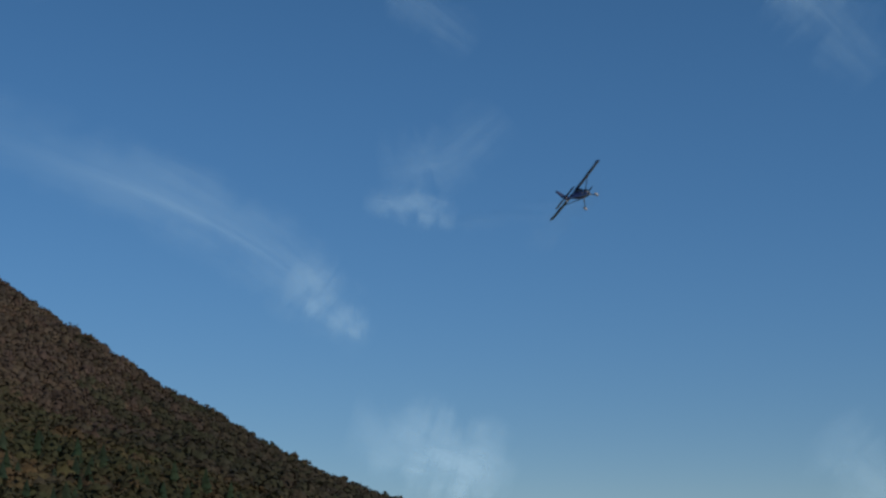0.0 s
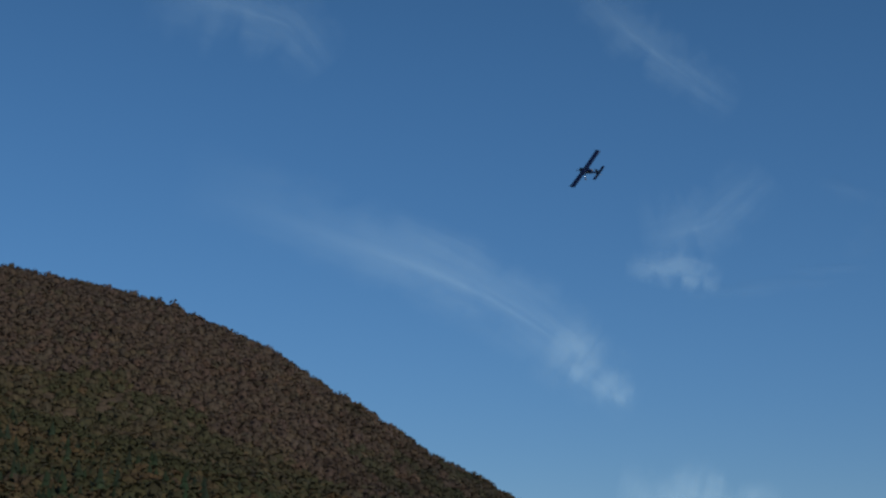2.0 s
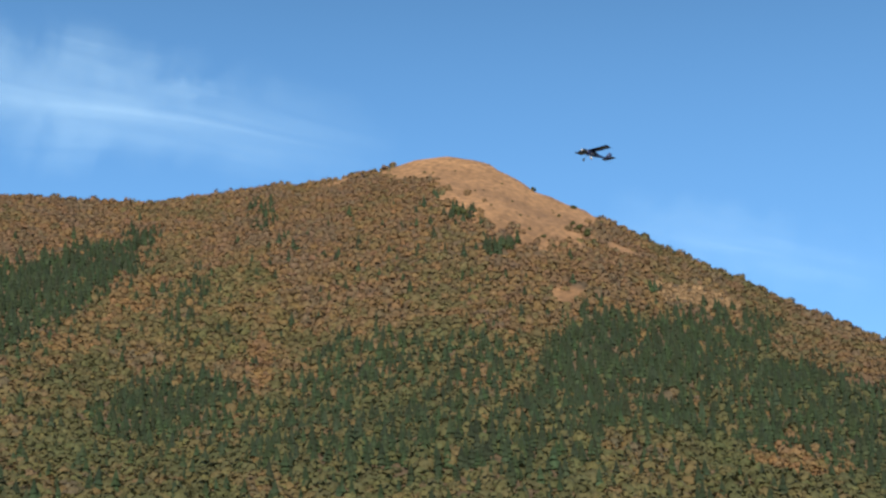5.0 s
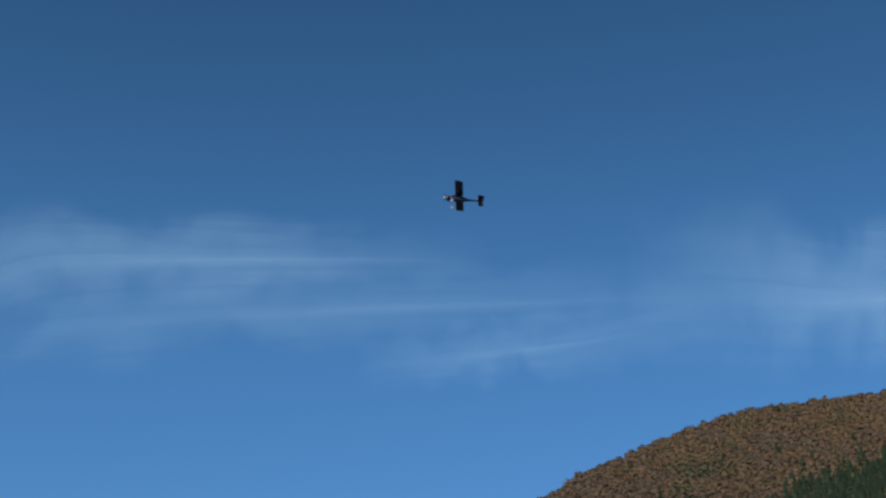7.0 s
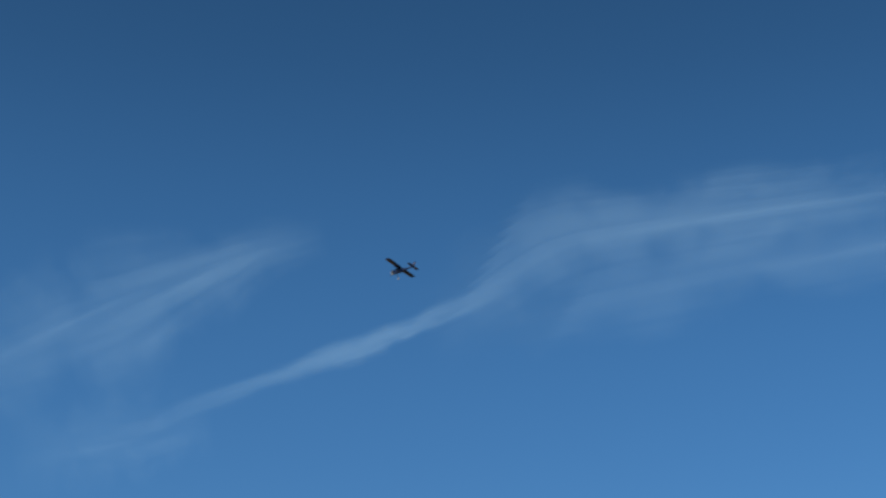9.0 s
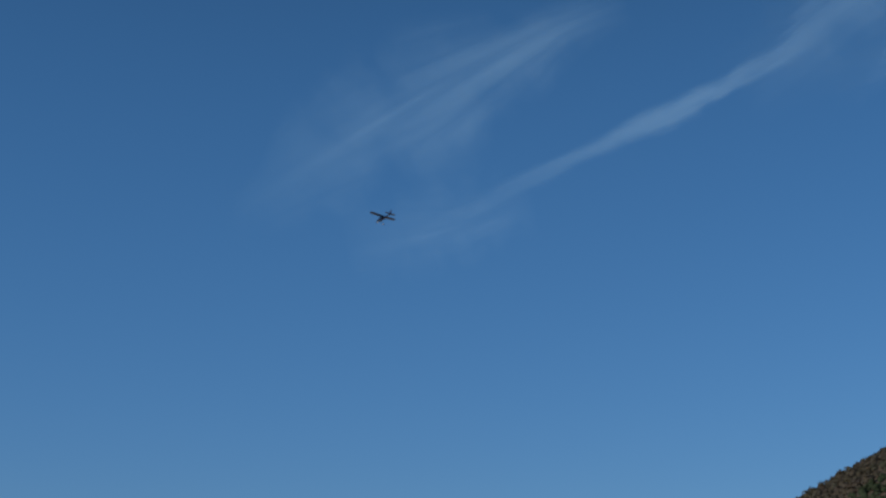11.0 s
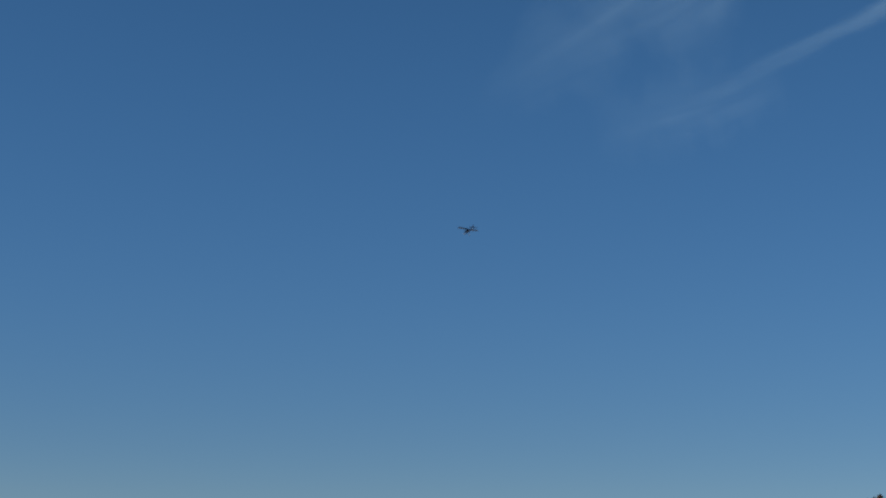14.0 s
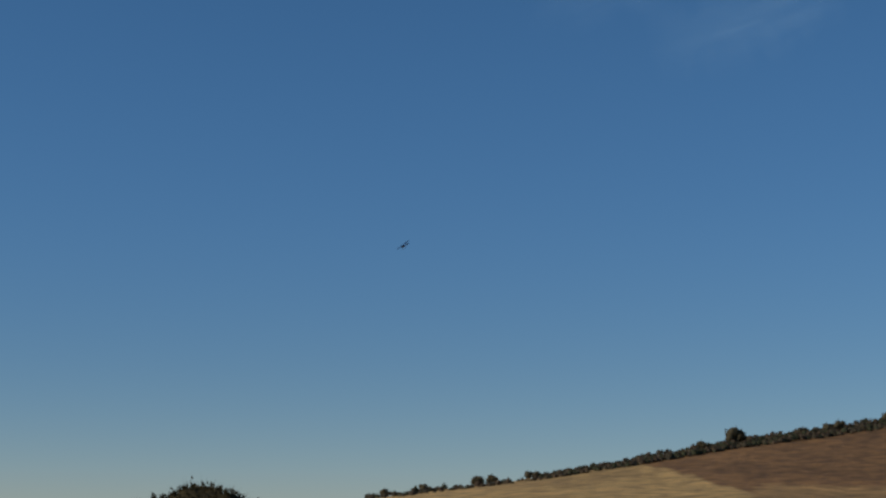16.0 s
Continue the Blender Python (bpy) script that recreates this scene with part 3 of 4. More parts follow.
def lone_trees():
    oak = single_tree("ridge_tree", "brown-leaved tree standing out on the crest", leafy(60, 91, 1.1, 0.2, 6), (0.07, 0.055, 0.03), 2.6, 6, 1.6)
    shrub = single_tree("shrub", "dark green shrub in the dry summit grass", leafy(40, 92, 0.7, 0.2, 5), (0.045, 0.055, 0.022), 2.2, 3, 0.2)
    hedge = single_tree("field_tree", "dark hedgerow tree above the straw field", leafy(90, 93, 0.9, 0.16, 9), (0.11, 0.09, 0.048), 3.0, 4.6, 0.8)
    # along the crests
    for i in range(70):
        b = random.uniform(31, 45.6)
        place(random.choice((oak, shrub, shrub)), b, float(table(REACH_B, b)) * random.uniform(0.985, 1.003), random.uniform(0.5, 0.85))
    for i in range(60):
        b = random.uniform(2, 29)
        place(oak, b, float(table(REACH_A, b)) * random.uniform(0.985, 1.0), random.uniform(0.5, 1.0))
    for i in range(26):
        b = random.uniform(97, 107)
        place(oak, b, float(table(REACH_B, b)) * random.uniform(0.985, 1.0), random.uniform(0.25, 0.4))
    for b, e, k in ((51.14, 20.3, 1.5), (50.8, 20.15, 1.3), (51.4, 20.45, 1.2), (50.3, 20.0, 0.9), (49.8, 19.1, 1.3), (49.4, 19.0, 1.0), (46.8, 19.6, 1.3), (46.5, 19.35, 1.3),
                    (46.3, 19.1, 1.1), (47.0, 19.8, 0.7), (48.38, 21.05, 0.8), (47.5, 20.1, 0.6), (48.6, 19.7, 0.5), (49.3, 19.9, 0.5), (48.1, 19.4, 0.7), (46.9, 20.35, 0.9),
                    (50.0, 20.6, 0.35), (49.2, 20.7, 0.35), (48.9, 20.2, 0.4), (52.5, 21.8, 0.5), (53.6, 21.7, 0.4), (55.3, 21.75, 0.9), (47.7, 19.0, 0.8), (45.9, 19.75, 0.9)):
        rr = np.linspace(500, 1000, 700)
        ee = height_angle(rr, land(np.full(700, b), rr)[0])
        place(shrub, b, float(rr[np.argmin(np.abs(ee - e))]), k * 1.05)
    for i in range(46):
        b = random.uniform(46.5, 52.5)
        e = random.uniform(19.3, 21.9)
        rr = np.linspace(500, 1000, 700)
        ee = height_angle(rr, land(np.full(700, b), rr)[0])
        if np.abs(ee - e).min() < 0.1:
            place(shrub, b, float(rr[np.argmin(np.abs(ee - e))]), random.uniform(0.14, 0.4))
    # trees that rise over the hedgerow along the top of the field
    for b, k in ((115.35, 0.95), (116.55, 0.6), (123.85, 0.45), (124.4, 0.45), (122.6, 0.38), (122.3, 0.4), (126.2, 0.4), (127.6, 0.35), (110.2, 0.75), (111.9, 0.6), (113.1, 0.6), (112.3, 0.65)):
        place(hedge, b, float(table(REACH_B, b)) * 0.985, k)
    dome = single_tree("round_bush", "dense dark round bush near the field", dense(5000, 95), (0.085, 0.065, 0.026), 2.75, 4.05, 0.1)
    place(dome, 134.0, 62, 0.92)
    for ob in (oak, shrub, hedge, dome):
        for o in (*ob.children_recursive, ob):
            bpy.data.objects.remove(o)


lone_trees()


def hedgerow():
    """A continuous low hedge of thorn and scrub along the brow above the fields."""
    g = np.random.default_rng(12)
    n = 1500
    b = np.concatenate([g.uniform(108.3, 122.2, n), g.uniform(122.2, 128.3, 130)])
    r = table(REACH_B, b) * g.uniform(0.955, 1.003, len(b))
    near = b < 110.2
    r = np.where(near, table(REACH_B, b) * g.uniform(0.86, 1.0, len(b)), r)
    z = land(b, r)[0]
    w = g.uniform(0.5, 1.15, len(b)) * np.where(b > 119, 0.75, 1.0) * np.where(near, 1.0, 1)
    tint = np.array([(0.115, 0.095, 0.058), (0.145, 0.105, 0.064), (0.085, 0.088, 0.045)])[g.integers(0, 3, len(b))]
    P = np.stack([-r * np.sin(np.radians(b)), r * np.cos(np.radians(b)), z - 0.3], 1)
    forest("hedgerow", "dark scrubby hedgerow along the top of the field", ROUND, P, np.stack([w, w * g.uniform(0.8, 1.2, len(b))], 1), tint)


hedgerow()


# ---- clouds ----
def cloud(label, line, density, grain=5.0, stretch=0.25, dist=4100):
    """A thin sheet of ice cloud along a line of (bearing, height, width in degrees, thickness)."""
    line = np.array(line, float)
    line = line if line[0, 0] > line[-1, 0] else line[::-1]
    t = np.linspace(0, len(line) - 1, 90)
    b, e, w, th = (np.interp(t, np.arange(len(line)), line[:, k]) for k in range(4))
    w, th = w * 1.65, th * 0.82
    ker = np.ones(13) / 13
    b, e, w, th = (np.convolve(np.pad(q, 6, mode="edge"), ker, "valid") for q in (b, e, w, th))
    nb, ne = np.gradient(b) * np.cos(np.radians(e)), np.gradient(e)
    ln = np.hypot(nb, ne)
    nx, ny = -ne / ln, nb / ln
    m = 17
    # the sheet lies aslant, open to the sun
    bm, em = b.mean(), e.mean()
    slant = math.tan(radians(min(50, max(-50, bm - SUN_BEARING + 180))))
    verts, uvs, thick = [], [], []
    for i in range(90):
        for j in range(m):
            k = (j / (m - 1) - 0.5) * w[i]
            bb, ee = b[i] + nx[i] * k / math.cos(radians(e[i])), e[i] + ny[i] * k
            d = sight(bb, ee) * dist * min(1.12, max(0.75, 1 + slant * radians(bb - bm) + 0.6 * radians(ee - em)))
            verts.append(tuple(d + EYE)), uvs.append((i / 89, j / (m - 1))), thick.append(th[i])
    faces = [(i * m + j, i * m + j + 1, (i + 1) * m + j + 1, (i + 1) * m + j) for i in range(89) for j in range(m - 1)]
    me = bpy.data.meshes.new("cirrus_cloud")
    me.from_pydata(verts, [], faces)
    uv = me.uv_layers.new(name="UVMap")
    for lp in me.loops:
        uv.data[lp.index].uv = uvs[lp.vertex_index]
    at = me.attributes.new("thick", "FLOAT", "POINT")
    at.data.foreach_set("value", thick)
    me.materials.append(cloud_material("ice_cloud", density, grain, stretch))
    return tagged(new("cirrus_cloud", me), label, "cloud", group="clouds in the sky", kind="stuff")


LONG, PUFF, VEIL = "long thin streak of white cirrus", "small bright puff of white cirrus", "faint veil of cirrus in blue sky"
cloud(LONG, [(20, 16.6, 2.2, 0.3), (15.9, 16.0, 2.4, 0.6), (13.3, 14.9, 2.4, 0.8), (10.9, 14.3, 2.2, 1.0), (8.8, 13.4, 2.2, 1.0), (6.8, 12.4, 2.2, 0.8), (5.4, 11.4, 2.4, 0.8), (4.6, 10.7, 2.2, 1.1), (3.4, 9.7, 1.8, 0.8), (2.2, 9.0, 1.5, 0.5)], 0.72)
cloud(PUFF, [(5.6, 11.4, 1.6, 1), (4.6, 10.75, 1.7, 1), (3.9, 10.2, 1.5, 1)], 0.95, 3, 0.6)
cloud(PUFF, [(4.2, 9.7, 1.0, 1), (3.4, 9.6, 1.0, 1), (2.6, 9.5, 0.9, 1)], 0.95, 3, 0.6)
cloud(PUFF, [(3.0, 13.9, 0.7, 0.8), (0.9, 13.7, 1.0, 1), (-0.6, 13.3, 0.8, 0.8)], 1.1, 3, 0.5)
cloud(VEIL, [(2.5, 15.0, 2.0, 0.7), (0.9, 15.2, 2.0, 1), (-0.3, 15.4, 1.8, 1), (-2.4, 17.2, 1.6, 0.8)], 0.42)
cloud(PUFF, [(3.6, 5.9, 2.4, 0.7), (0.8, 5.2, 2.8, 1), (-1.0, 4.7, 2.4, 1), (-2.6, 4.0, 2.0, 0.8)], 1.7, 4, 0.5)
cloud(PUFF, [(-13.0, 5.8, 2.0, 1), (-14.6, 4.2, 2.6, 1), (-16, 3.0, 2.0, 1)], 0.69, 4, 0.5)
cloud(PUFF, [(-10.2, 23.2, 2.4, 1), (-12.8, 22.2, 3.2, 1), (-15.4, 21.0, 2.4, 1)], 0.69, 4, 0.5)
cloud(VEIL, [(-12.6, 21.4, 2.4, 1), (-14.0, 20.0, 2.4, 1), (-16.0, 17.6, 2.0, 1)], 0.38)
cloud(LONG, [(4.6, 24.2, 1.6, 1), (2.4, 22.0, 1.6, 1), (0.6, 20.6, 1.4, 1), (-1.4, 19.2, 1.2, 0.8)], 0.42)
cloud(VEIL, [(21, 23.4, 2.6, 0.8), (18, 23.0, 2.8, 1), (15.4, 22.3, 2.2, 1), (13.8, 20.6, 1.6, 0.8)], 0.42)
cloud(VEIL, [(76, 25.2, 4.0, 0.7), (70.9, 24.8, 4.4, 1), (67.7, 24.2, 4.0, 1.1), (64.6, 24.1, 3.4, 1.1), (61, 23.8, 3.2, 0.9), (57, 23.0, 3.0, 0.7), (53, 22.4, 2.0, 0.4)], 0.60, 5, 0.2)
cloud(PUFF, [(63.0, 24.4, 0.7, 1), (61.4, 24.65, 0.7, 1), (60.2, 24.6, 0.5, 1)], 0.32, 3, 0.5)
cloud(VEIL, [(46, 20.2, 1.6, 0.7), (42.8, 19.2, 2.2, 1), (39.7, 18.4, 2.2, 1), (35.5, 17.1, 1.8, 0.7)], 0.27)
cloud(PUFF, [(34.6, 14.6, 1.6, 1), (32.8, 13.4, 2.0, 1), (30.4, 12.0, 1.8, 1)], 0.54, 3, 0.5)
cloud(LONG, [(114.8, 17.6, 0.5, 0.3), (110.9, 19.4, 0.6, 0.7), (106.8, 20.9, 0.75, 1.1), (104, 22.0, 0.8, 1.1), (101, 23.3, 0.8, 0.6), (99.6, 24.0, 0.7, 0.3)], 0.62, 4, 0.12)
cloud(LONG, [(104, 21.6, 2.2, 0.5), (101.2, 23.6, 2.8, 0.9), (98.6, 25.2, 2.8, 1), (95.5, 25.6, 2.4, 1), (92, 25.9, 2.2, 1), (88.2, 26.1, 2.0, 1), (84, 26.2, 1.8, 0.7), (80, 26.0, 1.4, 0.4)], 0.56, 5, 0.15)
cloud(VEIL, [(102, 22.0, 2.0, 0.6), (98.8, 22.9, 2.6, 0.9), (92.2, 23.9, 2.6, 0.9), (85.7, 24.5, 2.2, 0.9), (77.9, 24.7, 2.0, 0.8), (72, 24.6, 1.6, 0.5)], 0.42, 5, 0.15)
cloud(VEIL, [(86, 22.3, 1.4, 0.8), (81.6, 22.8, 1.8, 1), (78, 23.1, 2.0, 1), (72, 23.8, 2.6, 1)], 0.40, 5, 0.2)
cloud(VEIL, [(107, 25.3, 1.2, 0.6), (109.9, 24.5, 1.6, 1), (112.5, 23.2, 3.0, 1), (116, 21.4, 4.6, 1), (119, 19.8, 3.4, 0.9), (123, 17.4, 1.6, 0.3)], 0.42, 6, 0.3)
cloud(VEIL, [(111, 18.6, 1.8, 0.6), (114.5, 17.6, 2.4, 1), (118.2, 16.8, 2.0, 0.7)], 0.26, 5, 0.3)

# ---- the model aeroplane ----
NAVY = grained("navy_film", (0.010, 0.018, 0.065), 0.25, 8, 0.2, coat=0.25)
BLACK = grained("black_cowl", (0.012, 0.012, 0.014), 0.35, 12, 0.2, coat=0.3)
SILVER = grained("silver_film", (0.30, 0.31, 0.35), 0.2, 9, 0.12, metal=0.7, coat=0.5)
PALE = grained("white_plastic", (0.75, 0.76, 0.78), 0.4, 14, 0.08)
FIN = grained("fin_film", (0.05, 0.07, 0.15), 0.25, 10, 0.15, coat=0.3)
RUBBER = grained("foam_tyre", (0.28, 0.28, 0.29), 0.8, 20, 0.3)
STEEL = grained("spring_steel", (0.35, 0.35, 0.36), 0.3, 20, 0.15, metal=0.9)
GLASS = material("tinted_canopy", (0.02, 0.025, 0.03), 0.05, 0.0, 1.0)[0]


def loft(bm, rings):
    """Joins closed rings of points into a skin with closed ends."""
    rows = [[bm.verts.new(p) for p in ring] for ring in rings]
    n = len(rows[0])
    for a, b in zip(rows, rows[1:]):
        for i in range(n):
            bm.faces.new((a[i], a[(i + 1) % n], b[(i + 1) % n], b[i]))
    bm.faces.new(rows[0][::-1])
    bm.faces.new(rows[-1])
    bmesh.ops.recalc_face_normals(bm, faces=bm.faces)
    return bm


def oval(y, z, w, h, n=16, square=2.6):
    out = []
    for i in range(n):
        a = 2 * math.pi * i / n
        c, s = math.cos(a), math.sin(a)
        out.append((math.copysign(abs(c) ** (2 / square), c) * w / 2, y, z + math.copysign(abs(s) ** (2 / square), s) * h / 2))
    return out


def aerofoil(x, y, z, chord, thick):
    """A closed wing section; y is the leading edge."""
    up = [(0, 0), (0.03, 0.35), (0.12, 0.75), (0.3, 1.0), (0.55, 0.8), (0.8, 0.38), (1, 0.04)]
    low = [(0.8, -0.1), (0.55, -0.2), (0.3, -0.28), (0.12, -0.25), (0.03, -0.15)]
    return [(x, y - u * chord, z + v * thick) for u, v in up + low]


def wheel(parent, at, r, w):
    bm = bmesh.new()
    prof = [(0.45, -1), (0.8, -0.95), (0.97, -0.5), (1, 0), (0.97, 0.5), (0.8, 0.95), (0.45, 1)]
    n = 18
    rows = [[bm.verts.new((w * p / 2, r * q * math.cos(2 * math.pi * i / n), r * q * math.sin(2 * math.pi * i / n))) for i in range(n)] for q, p in prof]
    for a, b in zip(rows, rows[1:]):
        for i in range(n):
            bm.faces.new((a[i], a[(i + 1) % n], b[(i + 1) % n], b[i]))
    ob = part("wheel", bm, RUBBER, parent, "pale grey foam wheel")
    ob.location = at
    bm = bmesh.new()
    tube(bm, (-w * 0.42, 0, 0), (w * 0.42, 0, 0), r * 0.55, r * 0.55, 14)
    part("hub", bm, PALE, ob, "white wheel hub")
    return ob


def build_plane():
    plane = tagged(new("model_aeroplane"), "navy and silver high-wing radio-controlled model aeroplane in flight", "model plane")
    body = bmesh.new()
    loft(body, [oval(0.30, -0.125, 0.135, 0.15), oval(0.22, -0.12, 0.15, 0.18), oval(0.10, -0.10, 0.155, 0.21), oval(-0.06, -0.09, 0.15, 0.2),
                oval(-0.18, -0.10, 0.12, 0.15), oval(-0.30, -0.10, 0.075, 0.09), oval(-0.50, -0.085, 0.05, 0.06), oval(-0.76, -0.07, 0.03, 0.045)])
    part("fuselage", body, NAVY, plane, "navy fuselage with slim tail boom")
    bm = bmesh.new()
    loft(bm, [oval(0.455, -0.125, 0.08, 0.08), oval(0.44, -0.125, 0.125, 0.125), oval(0.38, -0.125, 0.15, 0.155), oval(0.297, -0.125, 0.145, 0.16)])
    part("engine_cowl", bm, BLACK, plane, "black engine cowl")
    for sx in (-1, 1):
        bm = bmesh.new()
        for ya, yb, zt in ((0.21, 0.12, 0.0), (0.11, -0.02, 0.0), (-0.03, -0.13, 0.0)):
            vs = [bm.verts.new((sx * (0.0785 if k in (0, 3) else 0.073), y, z)) for k, (y, z) in enumerate(((ya, -0.09), (ya - 0.015, -0.03), (yb, -0.03), (yb, -0.09)))]
            bm.faces.new(vs if sx > 0 else vs[::-1])
        geo = bmesh.ops.solidify(bm, geom=bm.faces[:], thickness=0.004)
        part("cabin_window", bm, GLASS, plane, "dark tinted cabin side window", False)
        bm = bmesh.new()
        bmesh.ops.create_cube(bm, size=1, matrix=Matrix.Translation((sx * 0.077, 0.03, -0.135)) @ Matrix.Diagonal((0.008, 0.2, 0.018, 1)))
        bmesh.ops.bevel(bm, geom=bm.edges[:], offset=0.003, segments=2, affect="EDGES")
        part("side_stripe", bm, SILVER, plane, "bright silver stripe along the cabin")
    bm = bmesh.new()
    vs = [bm.verts.new(p) for p in ((-0.06, 0.245, -0.055), (0.06, 0.245, -0.055), (0.055, 0.16, 0.005), (-0.055, 0.16, 0.005))]
    bm.faces.new(vs)
    bmesh.ops.solidify(bm, geom=bm.faces[:], thickness=0.006)
    part("windscreen", bm, GLASS, plane, "dark tinted windscreen", False)
    for sx in (-1, 1):
        bm = bmesh.new()
        secs = [(0.0, 0.0, 0.215, 0.034), (0.08, 0.0, 0.215, 0.034), (0.4, 0.006, 0.215, 0.033), (0.76, 0.014, 0.213, 0.03), (0.795, 0.016, 0.20, 0.022), (0.80, 0.017, 0.17, 0.012)]
        loft(bm, [aerofoil(sx * x, 0.14 - (0.215 - c) * 0.35, 0.005 + z, c, th) for x, z, c, th in secs])
        wing = part("wing_panel", bm, NAVY, plane, "glossy navy covered wing panel")
        bm = bmesh.new()
        bmesh.ops.create_cube(bm, size=1, matrix=Matrix.Translation((sx * 0.60, -0.102, 0.016)) @ Matrix.Diagonal((0.38, 0.052, 0.007, 1)))
        bmesh.ops.bevel(bm, geom=bm.edges[:], offset=0.002, segments=1, affect="EDGES")
        part("aileron", bm, NAVY, wing)
        bm = bmesh.new()
        bmesh.ops.create_cube(bm, size=1, matrix=Matrix.Translation((sx * 0.235, -0.102, 0.009)) @ Matrix.Diagonal((0.34, 0.052, 0.007, 1)))
        bmesh.ops.bevel(bm, geom=bm.edges[:], offset=0.002, segments=1, affect="EDGES")
        part("flap", bm, NAVY, wing)
        bm = bmesh.new()
        bmesh.ops.create_cube(bm, size=1, matrix=Matrix.Translation((sx * 0.765, 0.05, 0.045)) @ Matrix.Diagonal((0.05, 0.17, 0.006, 1)))
        bmesh.ops.bevel(bm, geom=bm.edges[:], offset=0.002, segments=1, affect="EDGES")
        part("tip_panel", bm, NAVY, wing)
        bm = bmesh.new()
        tube(bm, (sx * 0.07, 0.07, -0.17), (sx * 0.40, 0.06, 0.008), 0.008, 0.008, 8)
        part("wing_strut", bm, BLACK, plane, "thin black wing strut")
        # undercarriage
        bm = bmesh.new()
        tube(bm, (sx * 0.04, 0.17, -0.19), (sx * 0.11, 0.18, -0.26), 0.012, 0.01, 8)
        tube(bm, (sx * 0.11, 0.18, -0.26), (sx * 0.185, 0.185, -0.345), 0.01, 0.008, 8)
        leg = part("undercarriage_leg", bm, STEEL, plane, "bent steel undercarriage leg")
        wheel(leg, (sx * 0.19, 0.185, -0.345), 0.05, 0.032)
        # tail
        bm = bmesh.new()
        loft(bm, [aerofoil(sx * x, -0.64 - (0.12 - c) * 0.5, -0.055, c, th) for x, c, th in ((0.0, 0.12, 0.012), (0.2, 0.12, 0.011), (0.285, 0.115, 0.008), (0.295, 0.10, 0.004))])
        tail = part("tailplane", bm, NAVY, plane, "navy tailplane half")
        bm = bmesh.new()
        bmesh.ops.create_cube(bm, size=1, matrix=Matrix.Translation((sx * 0.152, -0.782, -0.054)) @ Matrix.Diagonal((0.27, 0.048, 0.006, 1)))
        bmesh.ops.bevel(bm, geom=bm.edges[:], offset=0.002, segments=1, affect="EDGES")
        part("elevator", bm, NAVY, tail)
    bm = bmesh.new()
    loft(bm, [[(v[2], v[1], h) for v in aerofoil(0, le, 0, c, 0.012)] for le, c, h in ((-0.54, 0.22, -0.05), (-0.61, 0.16, 0.03), (-0.67, 0.11, 0.12), (-0.71, 0.075, 0.165))])
    fin = part("tail_fin", bm, FIN, plane, "blue-grey swept tail fin")
    bm = bmesh.new()
    bmesh.ops.create_cube(bm, size=1, matrix=Matrix.Translation((0, -0.80, 0.05)) @ Matrix.Diagonal((0.007, 0.05, 0.21, 1)))
    bmesh.ops.bevel(bm, geom=bm.edges[:], offset=0.002, segments=1, affect="EDGES")
    part("rudder", bm, NAVY, fin)
    bm = bmesh.new()
    tube(bm, (0, -0.74, -0.09), (0, -0.78, -0.13), 0.006, 0.005, 8)
    leg = part("tail_leg", bm, STEEL, plane)
    wheel(leg, (0, -0.785, -0.135), 0.02, 0.014)
    bm = bmesh.new()
    tube(bm, (0.06, 0.36, -0.19), (0.075, 0.28, -0.23), 0.014, 0.012, 10)
    part("exhaust", bm, STEEL, plane, "small steel exhaust stack")
    # propeller
    bm = bmesh.new()
    for s in (-1, 1):
        loft(bm, [[(s * x, c * math.cos(tw) * u + 0.006 * v, c * math.sin(tw) * u * s + 0.004 * v) for u, v in ((-0.5, 0), (0, 0.5), (0.5, 0), (0, -0.5))]
                  for x, c, tw in ((0.012, 0.02, 1.2), (0.06, 0.032, 1.0), (0.12, 0.03, 1.25), (0.17, 0.012, 1.4))])
    prop = part("propeller", bm, BLACK, plane, "black two-bladed propeller")
    prop.location = (0, 0.475, -0.125)
    bm = bmesh.new()
    loft(bm, [oval(0.05, 0, 0.004, 0.004, 12, 2), oval(0.035, 0, 0.03, 0.03, 12, 2), oval(0.01, 0, 0.052, 0.052, 12, 2), oval(-0.018, 0, 0.056, 0.056, 12, 2)])
    part("spinner", bm, PALE, prop, "white propeller spinner")
    return plane, prop


plane, prop = build_plane()


# ---- exhaust smoke ----
SMOKE = cloud_material("thin_smoke", 0.14, 3.0, 0.5)


def puff(seed, wide, high):
    """A ragged wisp of exhaust smoke: a thin billowing sheet that fades out to its rim."""
    n = 13
    verts, uvs = [], []
    for i in range(n):
        for j in range(n):
            u, v = i / (n - 1), j / (n - 1)
            d = noise.noise(Vector((u * 2 + seed, v * 2, 0.3)))
            verts.append(((u - 0.5) * wide, (v - 0.5 + 0.18 * d) * high, 0.25 * high * (d - (2 * u - 1) ** 2 - (2 * v - 1) ** 2)))
            uvs.append((u, v))
    me = bpy.data.meshes.new("smoke_puff")
    me.from_pydata(verts, [], [(i * n + j, (i + 1) * n + j, (i + 1) * n + j + 1, i * n + j + 1) for i in range(n - 1) for j in range(n - 1)])
    uv = me.uv_layers.new(name="UVMap")
    for lp in me.loops:
        uv.data[lp.index].uv = uvs[lp.vertex_index]
    me.attributes.new("thick", "FLOAT", "POINT").data.foreach_set("value", [1.0] * len(verts))
    me.materials.append(SMOKE)
    me.polygons.foreach_set("use_smooth", [True] * len(me.polygons))
    return tagged(new("smoke_puff", me), "faint white wisp of exhaust smoke in the air", "smoke", group="smoke trail behind the plane")


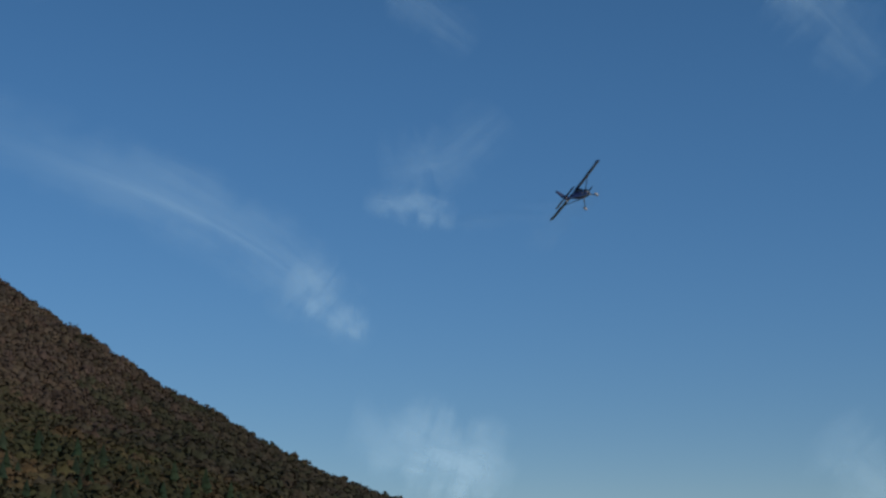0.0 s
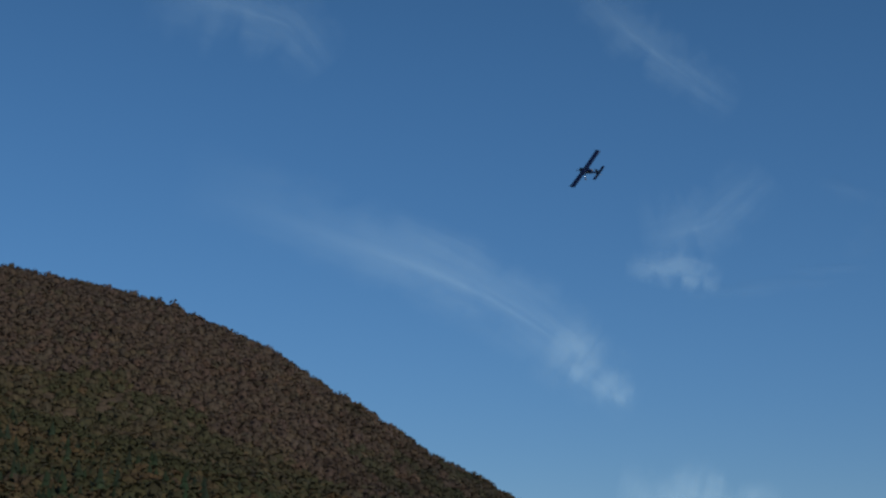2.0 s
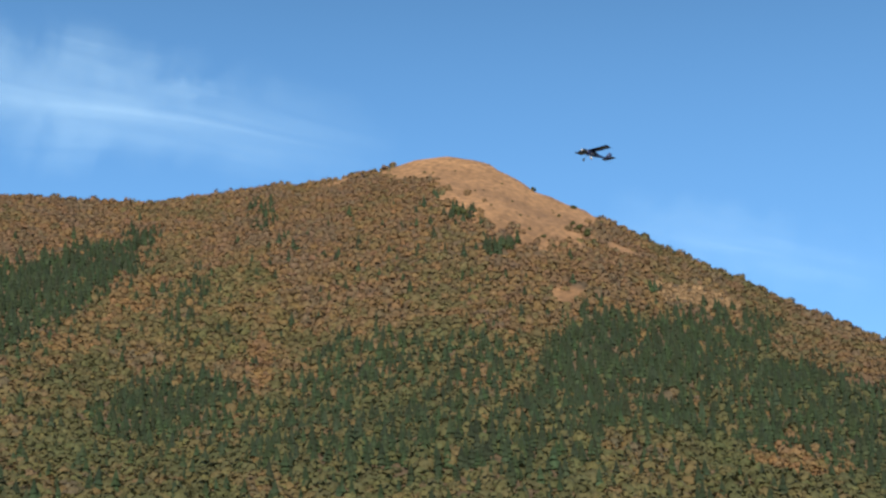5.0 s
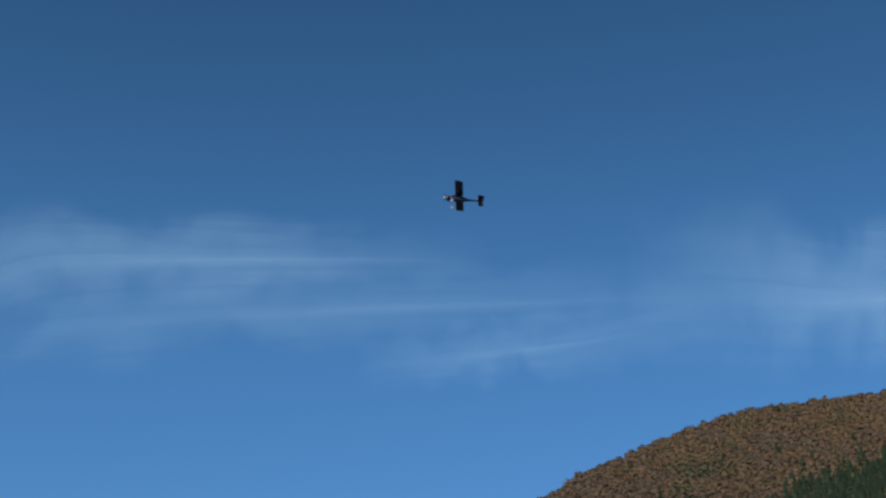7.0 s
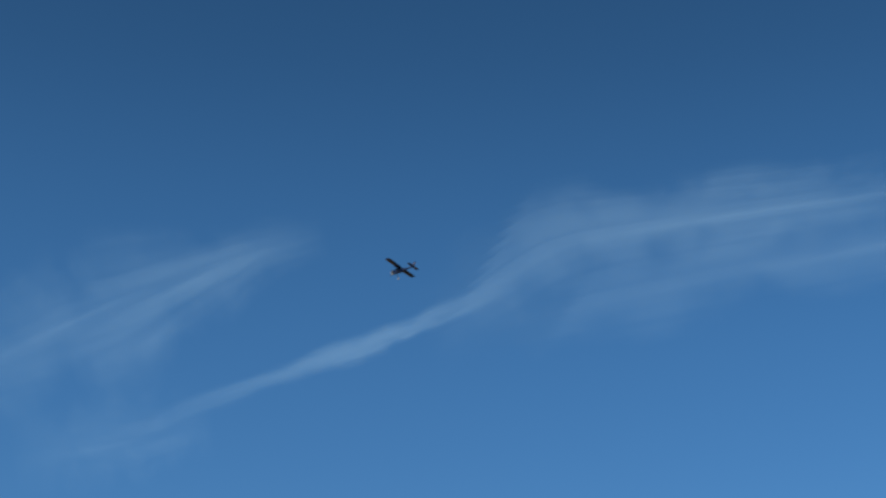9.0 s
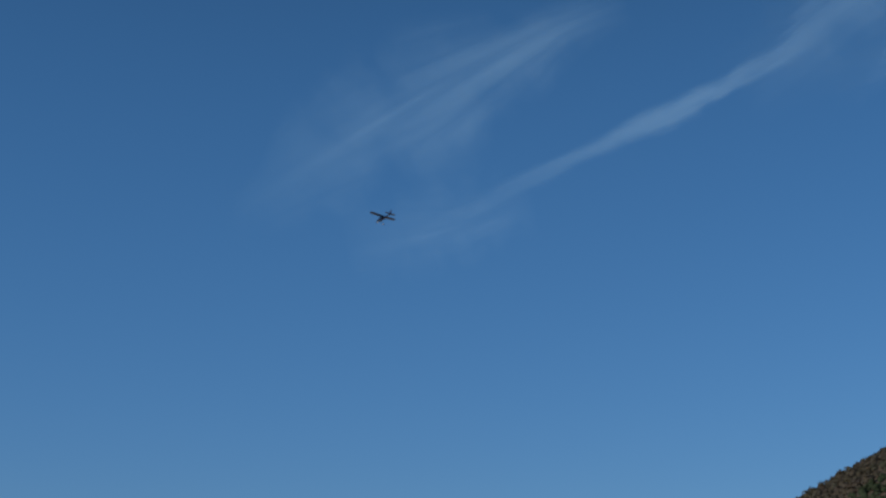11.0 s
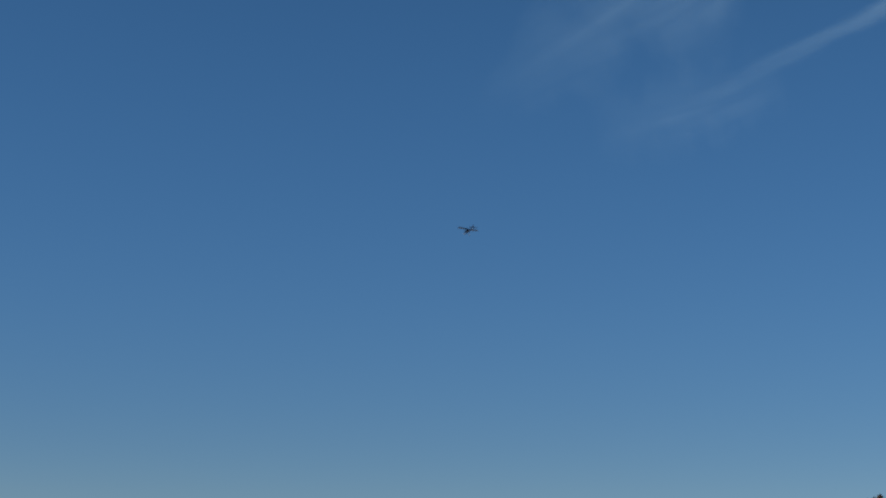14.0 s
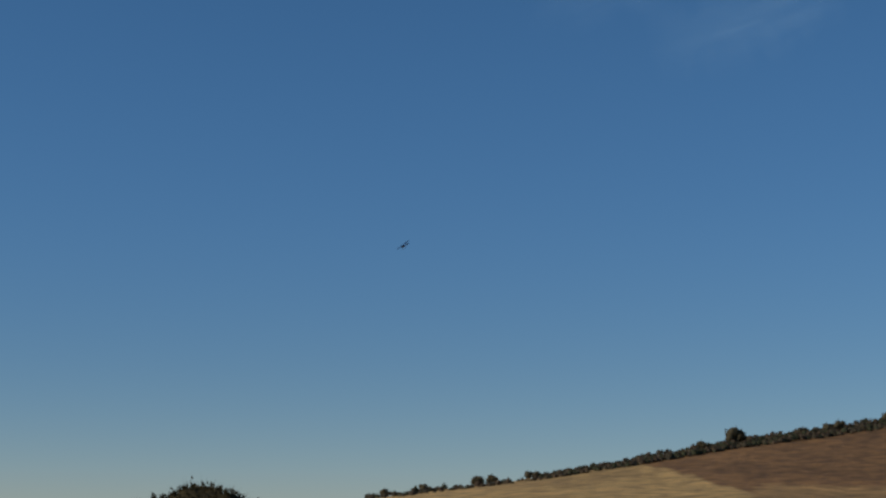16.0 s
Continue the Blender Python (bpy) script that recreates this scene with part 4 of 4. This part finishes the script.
# wisps already in the air at the start: bearing, height, distance, length, breadth
TRAIL = [(puff(i, w, h), b, e, d) for i, (b, e, d, w, h) in enumerate(((-3.9, 13.75, 31.5, 1.6, 0.30), (-2.4, 13.35, 30.5, 1.9, 0.36), (-0.6, 13.15, 29.5, 2.2, 0.45)))]
# wisps let go on the way: seconds
PUFFS = [(t, puff(9 + i, w, h)) for i, (t, w, h) in enumerate(((0.45, 2.4, 0.9), (1.05, 2.2, 1.0)))]

FLIGHT = [(0, -4.81, 14.17, 32.7, -26.0, 20.4, -42.6), (0.5, -6.51, 15.78, 39.8, -26.0, 23.0, -54.0), (1, -5.14, 16.61, 44.8, 1.6, 20.3, -73.4),
          (1.5, -1.13, 16.93, 50.6, 25.1, 21.9, -60.9), (2, 4.31, 17.30, 55.5, 42.0, 21.7, -62.4), (2.5, 10.49, 17.68, 57.6, 67.8, 18.3, -75.3),
          (3, 17.40, 17.94, 59.9, 96.6, 16.1, -82.1), (3.5, 24.86, 18.15, 61.4, 126.5, 9.1, -74.6), (4, 32.11, 18.95, 59.6, 148.4, 2.9, -45.3),
          (4.5, 39.05, 20.40, 55.3, 169.6, 7.2, -27.2), (5, 46.07, 22.35, 54.7, 179.2, 5.4, -10), (5.2, 48.99, 23.14, 53.0, 179, 6.0, -3),
          (7.3, 85.88, 28.34, 56.0, 167.7, 9.8, 16.0), (7.5, 88.22, 28.30, 57.5, 166.9, 9.2, 24.2), (8, 94.03, 27.56, 60.9, 159.6, 6.5, 39.6),
          (8.5, 99.69, 25.81, 62.7, 156, 7.3, 20.8), (9, 104.33, 24.14, 65.8, 150.0, 6.0, 10.2), (9.5, 107.61, 22.82, 69, 151.2, 6.0, 4.3),
          (10, 110.61, 21.69, 75.0, 151.1, 3.0, 9), (12.5, 120.65, 14.59, 103.6, 151.3, -3, -0.1), (13, 120.45, 14.51, 107, 154.4, 0.5, 2.6),
          (13.5, 122.01, 13.68, 111, 151.2, 1, 6), (14, 122.63, 13.41, 117, 151.2, -2.7, 1.5), (14.5, 123.71, 12.60, 126.7, 149.2, -5.0, -8.8),
          (15, 124.55, 11.87, 138.7, 147, -6.8, -17.4), (15.5, 125.68, 10.85, 149, 153.2, -6.2, -22.3), (16, 127.00, 10.00, 156.1, 157.8, -1.4, -38.2)]


def flying(bearing, height, dist, heading, climb, bank):
    return Matrix.Translation(EYE + sight(bearing, height) * dist) @ pose(0, 0, 0, 0, 0, heading) @ pose(0, 0, 0, climb) @ pose(0, 0, 0, 0, bank)


def where(t):
    """The pose of the aeroplane at a time between two rows of its flight."""
    ts = [row[0] for row in FLIGHT]
    return flying(*(float(np.interp(t, ts, [row[k] for row in FLIGHT])) for k in range(1, 7)))


def motions():
    walk(plane, [(t, flying(*p)) for t, *p in FLIGHT])
    walk(prop, [(k / 10, Matrix.Translation((0, 0.475, -0.125)) @ pose(0, 0, 0, 0, 83 * k)) for k in range(161)])
    drift = Matrix.Translation((1.5, 0.5, -0.6))
    for wisp, b, e, d in TRAIL:
        m = look(EYE + sight(b, e) * d, EYE)
        walk(wisp, [(0, m), (16, drift @ m)])
    # each later wisp follows the aeroplane until it is let go, then hangs in the air
    for t, wisp in PUFFS:
        rows = []
        for k in range(4):
            now = k * t / 3
            way = (where(max(now - 0.15, 0)).translation - where(max(now, 0.15)).translation).normalized()
            mid = where(now).translation + way * 1.3 + Vector((0, 0, -0.25))
            out = (EYE - mid).normalized()
            # set 4 m farther off and face-on, to suit the camera's view
            mid -= out * 4
            side = (way - way.dot(out) * out).normalized()
            rows.append((k * t / 3, Matrix.Translation(mid) @ Matrix((side, side.cross(out), -out)).transposed().to_4x4()))
        left = rows[-1][1]
        walk(wisp, rows + [(t + 0.1, left), (16, drift @ left)])


motions()
